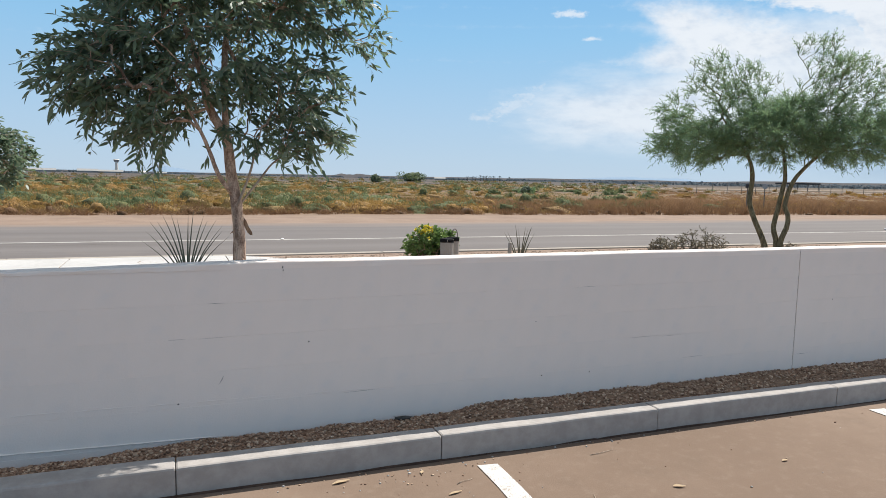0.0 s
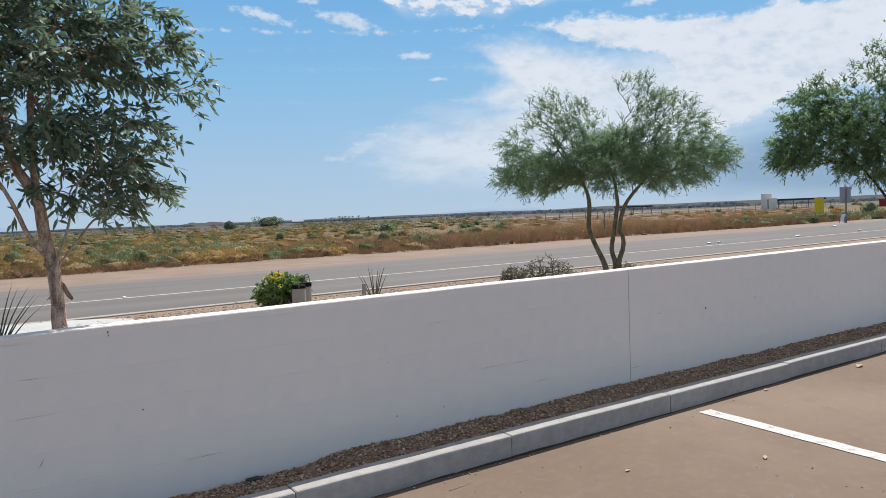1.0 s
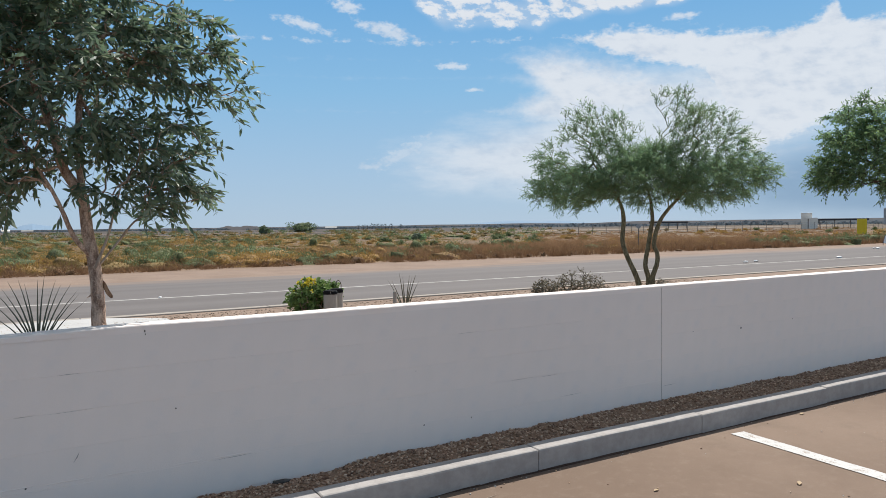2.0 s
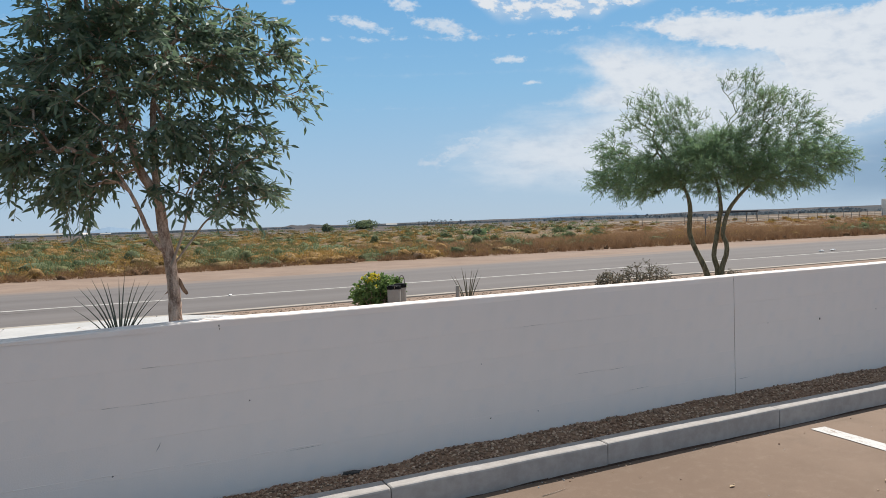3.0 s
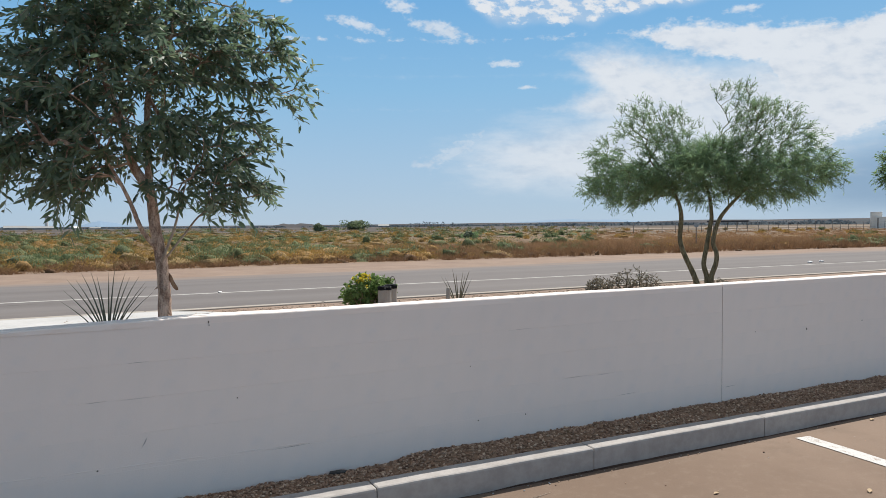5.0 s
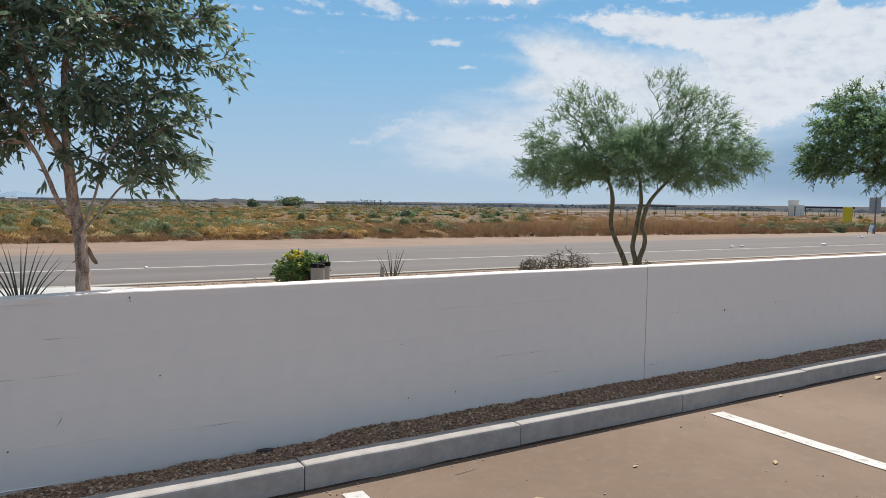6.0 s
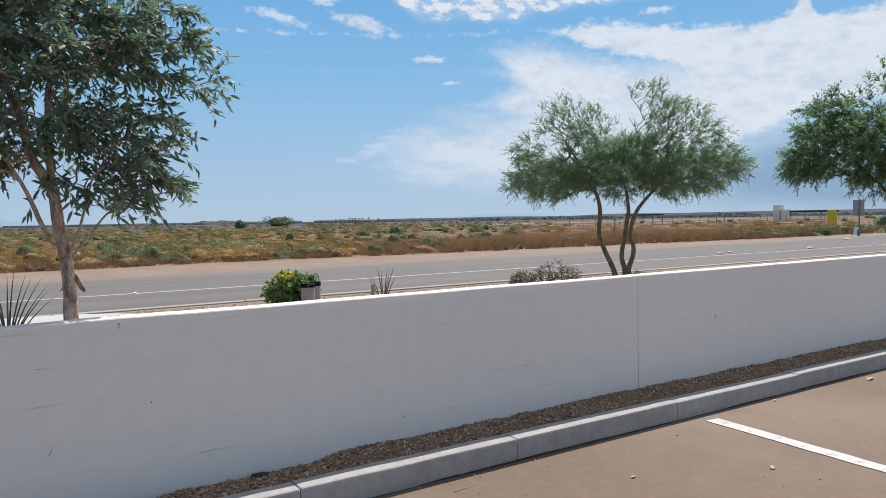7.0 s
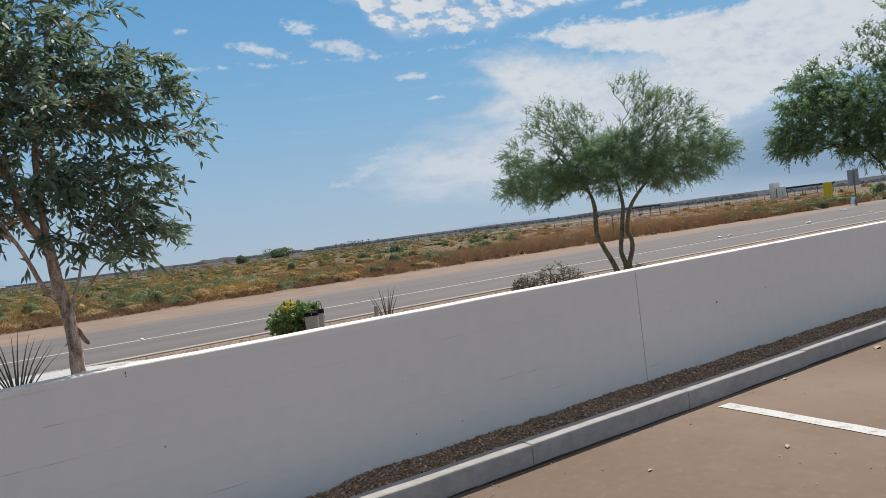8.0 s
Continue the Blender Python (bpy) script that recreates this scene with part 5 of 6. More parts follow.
G = ground_z(6.9)
short_post((2.535, 6.85, G), 0.066, 0.815 - G, "short round concrete post with a black cap")
short_post((2.665, 7.02, ground_z(7.02)), 0.066, 0.812 - ground_z(7.02), "concrete post with a black cap and a bent wire loop", True)

# ---- desert scrub beyond the road ----


def build_scrub():
    rng = np.random.default_rng(71)

    def places(n, near, far, az0=-24, az1=80, power=1.0):
        az = np.radians(rng.uniform(az0, az1, n))
        u = rng.uniform(0, 1, n) ** power
        y = 1.0 / ((1 - u) / near + u / far)
        x = EYE.x + y * np.tan(az)
        ok = (x < 260) & (x > -80)
        return x[ok], y[ok]

    def tufts(name, x, y, h, w, per, blade, mat, label, up=0.55):
        n = len(x)
        a = rng.uniform(0, 2 * np.pi, (n, per))
        r = np.sqrt(rng.uniform(0, 1, (n, per)))
        base = np.stack([x[:, None] + 0.45 * w[:, None] * r * np.cos(a), y[:, None] + 0.45 * w[:, None] * r * np.sin(a), np.zeros((n, per))], 2)
        lean = rng.normal(0, 1, (n, per, 3)) * np.array([0.30, 0.30, 0.0]) * w[:, None, None]
        hh = h[:, None] * rng.uniform(up, 1.05, (n, per)) * (1 - 0.35 * r ** 2)
        tip = base + lean + hh[:, :, None] * np.array([0, 0, 1.0])
        dist = np.hypot(x, y)
        wd = np.repeat(blade * np.maximum(1.0, dist / 45.0), per) * rng.uniform(0.6, 1.3, n * per)
        ob = new(name, blades_mesh(name, base.reshape(-1, 3), tip.reshape(-1, 3), wd, mat, rng))
        tagged(ob, label, "scrub", kind="stuff")

    def bushes(name, x, y, h, w, per, leaf, body, mat, label, up=0.5, heart=0.64):
        """Lumpy bodies with loose twigs and leaves standing out of them."""
        n = len(x)
        bm = bmesh.new()
        bmesh.ops.create_icosphere(bm, subdivisions=2, radius=1.0)
        C = np.array([v.co[:] for v in bm.verts])
        T = np.array([[v.index for v in f.verts] for f in bm.faces])
        bm.free()
        keep = (C[T][:, :, 2] > -0.35).all(1)
        T = T[keep]
        lump = 1 + 0.42 * np.sin(C[None] @ np.array([[3.1, 1.7, 2.3], [-2.2, 3.4, 1.1], [1.3, -1.9, 4.2]]).T + rng.uniform(0, 6.28, (n, 1, 3))).mean(2) * 1.7 + rng.normal(0, 0.07, (n, len(C)))
        size = np.stack([w / 2, w / 2 * rng.uniform(0.7, 1.2, n), h * 0.85], 1)
        V = np.stack([x, y, np.zeros(n)], 1)[:, None] + C[None] * lump[:, :, None] * size[:, None] * heart
        F = T[None] + (np.arange(n) * len(C))[:, None, None]
        tagged(new(name, mesh_fast(name, V.reshape(-1, 3), F.reshape(-1, 3), body)), label, "scrub", kind="stuff")
        pick = rng.integers(0, len(C), (n, per))
        q = C[pick]
        q[:, :, 2] = np.abs(q[:, :, 2])
        base = np.stack([x, y, np.zeros(n)], 1)[:, None] + q * np.take_along_axis(lump, pick, 1)[:, :, None] * size[:, None] * rng.uniform(0.55, 0.95, (n, per, 1)) + rng.normal(0, 0.07, (n, per, 3))
        way = unit(q + rng.normal(0, 0.45, q.shape) + np.array([0, 0, up]))
        dist = np.repeat(np.maximum(1.0, np.hypot(x, y) / 45.0), per)
        s = rng.uniform(0.6, 1.5, n * per) * leaf * dist
        loose = name.replace("scrub", "sprigs").replace("bush", "sprigs").replace("weeds", "sprigs")
        tagged(new(loose, flecks(loose, base.reshape(-1, 3), way.reshape(-1, 3), s * 3.2, s * 0.42, mat, rng)), "loose sprigs standing out of " + label, "scrub", kind="stuff")

    def front(x):
        return 25.5 + 0.5 * np.sin(x * 0.21) * np.sin(x * 0.083 + 1.0) - 0.02 * np.clip(x - 30, 0, 50)

    def patch(x, y, scale, seed):
        return np.array([noise.noise((float(a) * scale, float(b) * scale * 0.8, seed)) for a, b in zip(x, y)])

    # dark dry grass along the front edge, taller and browner further along
    n = 2000
    x = rng.uniform(-28, 85, n)
    y = front(x) + rng.uniform(0, 1, n) ** 1.6 * (3.2 + 3.0 * np.clip((x - 10) / 6, 0, 1))
    tall = 0.30 + 0.36 * np.clip((x - 12) / 8, 0, 1)
    tufts("dry_grass", x, y, tall * rng.uniform(0.4, 1.25, n), rng.uniform(0.3, 0.8, n), 30, 0.009, M_DRYGRASS, "brown dry grass along the far roadside")
    # orange-brown grass filling the field further along
    n = 1700
    x = rng.uniform(11, 60, n)
    y = front(x) + 1.5 + rng.uniform(0, 1, n) * 13
    keep = rng.uniform(0, 1, n) < np.clip((x - 11) / 5, 0, 1)
    x, y = x[keep], y[keep]
    m = len(x)
    tufts("russet_grass", x, y, rng.uniform(0.35, 0.65, m), rng.uniform(0.5, 1.1, m), 26, 0.011, M_RUSSET, "russet dry grass filling the field")
    x, y = places(900, 36, 120, 38, 62)
    m = len(x)
    tufts("field_grass", x, y, rng.uniform(0.16, 0.42, m), rng.uniform(0.6, 1.8, m), 24, 0.012, M_RUSSET, "thin russet grass scattered over the open field")
    # pale straw in the gaps
    x, y = places(2400, 26.5, 200)
    keep = (y > front(x) + 0.3) & (patch(x, y, 0.16, 3.3) > -0.05)
    x, y = x[keep], y[keep]
    m = len(x)
    tufts("straw_grass", x, y, rng.uniform(0.10, 0.26, m), rng.uniform(0.5, 1.3, m), 22, 0.013, M_STRAW, "pale straw-coloured grass between the bushes")
    # low ochre grass knitting the bushes together
    x, y = places(3000, 26.6, 170, -24, 50)
    keep = (y > front(x) + 0.4) & (patch(x, y, 0.19, 9.9) > -0.15) & (x < 0.62 * y)
    x, y = x[keep], y[keep]
    m = len(x)
    half = rng.uniform(0, 1, m) < 0.5
    for name, mat, sel, label in (("ochre_grass", M_SCRUB, half, "low ochre grass between the bushes"), ("olive_grass", M_OLIVE, ~half, "low olive-brown grass between the bushes")):
        k = int(sel.sum())
        tufts(name, x[sel], y[sel], rng.uniform(0.14, 0.34, k), rng.uniform(0.6, 1.5, k), 24, 0.014, mat, label)
    # bushes, each kind in drifts of its own
    x, y = places(1900, 26.8, 130)
    keep = (y > front(x) + 0.8)
    x, y = x[keep], y[keep]
    kinds = np.stack([patch(x, y, 0.30, 7.7) + 0.10, patch(x, y, 0.30, 12.7) + 0.0, patch(x, y, 0.24, 21.1) + np.where(x < 13, -0.03, -0.32), patch(x, y, 0.34, 31.5) + 0.02], 1) + rng.normal(0, 0.14, (len(x), 4))
    which = np.argmax(kinds, 1)
    thin = rng.uniform(0, 1, len(x)) < np.where((x > 13) & (x > 0.45 * y), 0.2, 1.0)
    for k, (name, body, mat, low, high, wide, label) in enumerate((("ochre_scrub", B_OCHRE, M_SCRUB, 0.22, 0.52, 1.9, "rounded ochre desert bushes on the flat"), ("olive_scrub", B_OLIVE, M_OLIVE, 0.22, 0.50, 1.8, "low olive-brown desert bushes on the flat"), ("green_scrub", B_GREEN, M_SCRUBGREEN, 0.32, 0.68, 1.9, "grey-green rounded desert bushes on the flat"))):
        sel = (which == k) & thin
        m = int(sel.sum())
        h = rng.uniform(low, high, m)
        bushes(name, x[sel], y[sel], h, wide * h / high * rng.uniform(0.5, 1.2, m), 230, 0.026, body, mat, label, heart=0.66)
    # the same growth further out
    x, y = places(1100, 75, 420, -24, 62, 0.8)
    keep = x < 0.8 * y + 10 * rng.normal(0, 1, len(x))
    x, y = x[keep], y[keep]
    kind = rng.integers(0, 5, len(x))
    for name, body, mat, sel, label in (("distant_brown_scrub", B_OLIVE, M_OLIVE, kind < 3, "brown scrub spread over the distant flat"), ("distant_green_scrub", B_GREEN, M_SCRUBGREEN, kind >= 3, "grey-green scrub spread over the distant flat")):
        m = int(sel.sum())
        bushes(name, x[sel], y[sel], rng.uniform(0.25, 0.6, m), rng.uniform(1.5, 4.5, m), 34, 0.030, body, mat, label)
    # a few big ones close to the road
    x, y = places(85, 28.0, 80, -18, 38)
    m = len(x)
    bushes("desert_bush", x, y, rng.uniform(0.5, 0.85, m), rng.uniform(0.9, 1.7, m), 420, 0.026, B_GREEN, M_SCRUBGREEN, "larger grey-green bushes scattered near the road")
    # dark twiggy ones at the front
    n = 85
    x = rng.uniform(-20, 44, n)
    y = front(x) + rng.uniform(0.1, 2.6, n)
    bushes("dark_scrub", x, y, rng.uniform(0.24, 0.58, n), rng.uniform(0.5, 1.4, n), 200, 0.022, B_DARK, M_DRYGRASS, "dark red-brown twiggy bushes near the road", 1.2, 0.42)
    # greener growth by the road further along
    x = rng.uniform(40, 66, 90)
    y = front(x) + rng.uniform(0.2, 5, 90)
    bushes("roadside_weeds", x, y, rng.uniform(0.4, 0.8, 90), rng.uniform(0.8, 2.2, 90), 110, 0.032, B_GREEN, M_SCRUBGREEN, "green weeds growing along the far roadside")


build_scrub()

# ---- things beyond the road ----


def facing(name, az, d, label, category, kind="", group=""):
    """An Empty out at that bearing, turned so that its -y side looks back here."""
    ob = empty(name, tuple(out_at(az, d)), -az)
    return tagged(ob, label, category, group, kind)


def yellow_sign():
    s = facing("road_sign", 62.3, 70, "yellow rectangular sign board on two short legs", "sign")
    part("board", box("board", M_YELLOW, -0.37, 0.37, -0.02, 0.02, 0.42, 1.78, 0.01), s)
    for x in (-0.3, 0.3):
        part("leg", box("leg", M_POSTMETAL, x - 0.03, x + 0.03, 0.022, 0.08, -0.1, 1.7), s)


def cabinet_pole():
    s = facing("utility_pole", 64.0, 52, "thin post carrying a grey metal cabinet", "pole")
    part("post", tube("post", M_POSTMETAL, [(0, 0, -0.1), (0, 0, 1.2), (0.01, 0, 2.42)], [0.05, 0.045, 0.04], 8), s)
    part("cabinet", box("cabinet", M_GREYMETAL, -0.36, 0.28, 0.05, 0.36, 1.30, 2.36, 0.02), s, "grey metal cabinet")


def small_board():
    s = facing("small_sign", 63.75, 51, "small leaning blue and white board", "sign")
    b = part("panel", box("panel", M_BLUE, -0.17, 0.17, -0.015, 0.015, 0.12, 0.62, 0.008), s)
    b.rotation_euler = (radians(-14), radians(12), 0)
    f = part("white_face", box("white_face", M_WHITE, -0.15, 0.08, -0.026, -0.018, 0.14, 0.60), s, "white half of the board")
    f.rotation_euler = (radians(-14), radians(12), 0)
    for x in (-0.14, 0.14):
        part("leg", box("leg", M_POSTMETAL, x - 0.015, x + 0.015, 0.02, 0.06, -0.05, 0.4), s)


def back_of_sign(at, round_, label):
    s = tagged(empty("road_sign", at, -45), label, "sign", "signs seen from behind")
    part("post", box("post", M_POSTMETAL, -0.025, 0.025, -0.02, 0.02, -0.1, 1.5), s)
    bm = bmesh.new()
    bmesh.ops.create_cone(bm, cap_ends=True, segments=24 if round_ else 4, radius1=0.14, radius2=0.14, depth=0.02)
    bmesh.ops.rotate(bm, verts=bm.verts, cent=(0, 0, 0), matrix=Matrix.Rotation(radians(45), 3, "Z"))
    bmesh.ops.rotate(bm, verts=bm.verts, cent=(0, 0, 0), matrix=Matrix.Rotation(radians(90), 3, "X"))
    bmesh.ops.translate(bm, verts=bm.verts, vec=(0, -0.032, 1.37))
    part("plate", from_bm("plate", bm, M_GREYMETAL if round_ else M_DARKROOF), s)


def barn(az, d):
    b = facing("building", az, d, "long tan stucco building with a low gable roof", "building")
    w, l, h, r = 3.6, 12.0, 2.9, 4.4
    V = [(-w, 0, -0.2), (w, 0, -0.2), (w, 0, h), (0, 0, r), (-w, 0, h), (-w, l, -0.2), (w, l, -0.2), (w, l, h), (0, l, r), (-w, l, h)]
    part("wall", mesh_of("wall", V, [(0, 1, 2, 3, 4), (6, 5, 9, 8, 7), (1, 6, 7, 2), (5, 0, 4, 9)], M_TAN), b)
    V, F = [], []
    for s in (-1, 1):
        k = len(V)
        a, c = Vector((s * (w + 0.5), 0, h - 0.2)), Vector((0, 0, r + 0.02))
        for y in (-0.4, l + 0.4):
            V += [a + Vector((0, y, 0)), c + Vector((0, y, 0)), c + Vector((0, y, 0.16)), a + Vector((0, y, 0.16))]
        F += [(k, k + 1, k + 2, k + 3), (k + 7, k + 6, k + 5, k + 4), (k, k + 4, k + 5, k + 1), (k + 3, k + 2, k + 6, k + 7), (k, k + 3, k + 7, k + 4)]
    part("roof", mesh_of("roof", V, F, M_ROOF), b, "dull brown sheet roof")
    wing = part("wing", box("wing", M_TAN, w + 0.01, w + 14, 3, 10, -0.2, 2.9), b, "lower tan wing")
    part("wing_roof", box("wing_roof", M_ROOF, w - 0.2, w + 14.4, 2.6, 10.4, 2.905, 4.0, 0.3), wing, "dull brown sheet roof")
    return b


def container():
    c = facing("shipping_container", 66.25, 150, "small red steel container beside the building", "container")
    part("body", box("body", M_RED, -0.62, 0.62, 0, 6, 0.12, 1.6, 0.03), c)
    for i in range(5):
        part("rib", box("rib", M_RED, -0.56 + 0.25 * i, -0.44 + 0.25 * i, -0.06, -0.004, 0.2, 1.52), c)


def pump_house():
    b = facing("block_building", 58.9, 205, "small cream block building with a lower box in front", "building")
    part("wall", box("wall", M_CREAM, -1.7, 0.9, 0, 3, -0.1, 4.2, 0.05), b)
    part("annex", box("annex", M_CREAM, -0.5, 2.2, -1.4, -0.01, -0.1, 2.9, 0.04), b, "lower box in front")
    part("door", box("door", M_POSTMETAL, -0.15, 0.1, -1.46, -1.41, 0, 2.6), b, "dark slot of a door")


def canopy(az, d, long, z, label):
    c = facing("shade_canopy", az, d, label, "canopy")
    part("roof", box("roof", M_DARKROOF, -long / 2, long / 2, -2, 2, z, z + 0.55, 0.1), c)
    for i in range(5):
        x = -long / 2 + 0.5 + (long - 1) * i / 4
        part("post", box("post", M_POSTMETAL, x - 0.1, x + 0.1, -0.1, 0.1, -0.1, z), c)


def fence():
    f = tagged(empty("fence", (72, 80.6, 0)), "wire fence with thin dark posts across the flat", "fence")
    n = 38
    a, b = Vector((0, 0, 0)), Vector((130, 20.4, 0))
    me = tube("post", M_POSTMETAL, [(0, 0, -0.1), (0, 0, 0.9), (0, 0, 1.7)], [0.05, 0.045, 0.045], 6)
    for i in range(n + 1):
        p = part("post", me, f)
        p.location = a.lerp(b, i / n)
    for z in (0.6, 1.15, 1.66):
        part("wire", tube("wire", M_POSTMETAL, [a + Vector((0, 0, z)), a.lerp(b, 0.5) + Vector((0, 0, z - 0.02)), b + Vector((0, 0, z))], [0.014] * 3, 4), f)


def control_tower():
    t = facing("control_tower", -3.95, 1500, "pale airfield control tower far off", "tower")
    bm = bmesh.new()
    bmesh.ops.create_cone(bm, cap_ends=True, segments=12, radius1=3.4, radius2=2.6, depth=22)
    bmesh.ops.translate(bm, verts=bm.verts, vec=(0, 0, 10.5))
    part("shaft", from_bm("shaft", bm, M_CREAM), t)
    bm = bmesh.new()
    bmesh.ops.create_cone(bm, cap_ends=True, segments=12, radius1=4.0, radius2=5.6, depth=4.0)
    bmesh.ops.translate(bm, verts=bm.verts, vec=(0, 0, 23.6))
    part("cab", from_bm("cab", bm, M_GREYMETAL), t, "grey glazed cab")
    bm = bmesh.new()
    bmesh.ops.create_cone(bm, cap_ends=True, segments=12, radius1=5.8, radius2=4.6, depth=1.2)
    bmesh.ops.translate(bm, verts=bm.verts, vec=(0, 0, 26.3))
    part("roof", from_bm("roof", bm, M_CREAM), t)


def shed(az, d, w, h, mat, label):
    s = facing("hangar", az, d, label, "building")
    low, deep = h * 0.45, h * 1.5
    part("body", box("body", mat, -w / 2, w / 2, 0, 2 * deep, -0.5, low), s)
    V = [(-w / 2 - 0.4, -0.5, low + 0.01), (w / 2 + 0.4, -0.5, low + 0.01), (w / 2 + 0.4, deep, h), (-w / 2 - 0.4, deep, h), (-w / 2 - 0.4, 2 * deep + 0.5, low + 0.01), (w / 2 + 0.4, 2 * deep + 0.5, low + 0.01)]
    part("roof", mesh_of("roof", V, [(0, 1, 2, 3), (3, 2, 5, 4), (0, 3, 4), (1, 5, 2), (0, 4, 5, 1)], mat), s, "sunlit pale sheet roof")
    part("door", box("door", M_GREYMETAL, -w * 0.2, w * 0.2, -0.3, -0.02, -0.4, low * 0.8), s)


def far_bush(az, d, w, h, seed, label, mat):
    rng = np.random.default_rng(seed)
    c = out_at(az, d)
    ob = tagged(empty("bush", tuple(c)), label, "bush")
    V, F = [], []
    for i in range(4):
        a = i * 1.6
        tube_into(V, F, [(0, 0, -0.1), (0.12 * w * math.cos(a), 0.12 * w * math.sin(a), h * 0.3), (0.3 * w * math.cos(a), 0.2 * w * math.sin(a), h * 0.7)], [0.02 * h, 0.015 * h, 0.006 * h], 5)
    part("stem", mesh_of("stem", V, F, M_DARKBARK), ob)["kind"] = "stuff"
    bm = bmesh.new()
    bmesh.ops.create_icosphere(bm, subdivisions=3, radius=1.0)
    for v in bm.verts:
        k = 1 + 0.55 * noise.noise(v.co * 1.7 + Vector((seed, 0, 0))) + 0.25 * noise.noise(v.co * 5 + Vector((0, seed, 0)))
        v.co = Vector((v.co.x * w * 0.32 * k, v.co.y * w * 0.28 * k, h * 0.30 + v.co.z * h * 0.38 * k))
        v.co.z = max(v.co.z, -0.1)
    part("body", from_bm("body", bm, B_FARGREEN), ob)
    n = 900
    lob = rng.normal(0, 0.22, (7, 3)) * np.array([w, w, h * 0.5]) + np.array([0, 0, h * 0.36])
    q = lob[rng.integers(0, 7, n)] + unit(rng.normal(0, 1, (n, 3))) * rng.uniform(0.2, 1, (n, 1)) ** 0.5 * np.array([w * 0.22, w * 0.22, h * 0.28])
    q[:, 2] = np.clip(q[:, 2], 0.05, None)
    part("foliage", leaves("foliage", q, rng.normal(0, 1, (n, 3)) + np.array([0, 0, 0.3]), rng.uniform(0.10, 0.24, n) * h * 0.6, rng.uniform(0.035, 0.07, n) * h * 0.6, mat, rng, 0.1, 1.5), ob)


def palm(az, d, h, seed):
    rng = random.Random(seed)
    t = facing("palm_tree", az, d, "slender palm on the skyline", "palm", group="palms on the skyline")
    part("trunk", tube("trunk", M_DARKBARK, [(0, 0, -0.3), (0.1, 0, h * 0.5), (0, 0, h)], [0.3, 0.25, 0.22], 6), t)
    V, F = [], []
    for i in range(13):
        a, e = 2 * math.pi * i / 13 + rng.uniform(-0.2, 0.2), rng.uniform(-0.3, 0.9)
        o = Vector((math.cos(a) * math.cos(e), math.sin(a) * math.cos(e), math.sin(e)))
        s = Vector((-math.sin(a), math.cos(a), 0)) * 0.35
        c = Vector((0, 0, h))
        k = len(V)
        V += [c, c + o * 2.0 - s * 1.6, c + o * 2.0 + s * 1.6, c + o * 4.0 - Vector((0, 0, 1.2))]
        F += [(k, k + 2, k + 1), (k + 1, k + 2, k + 3)]
    part("fronds", mesh_of("fronds", V, F, M_HAZETREE), t)


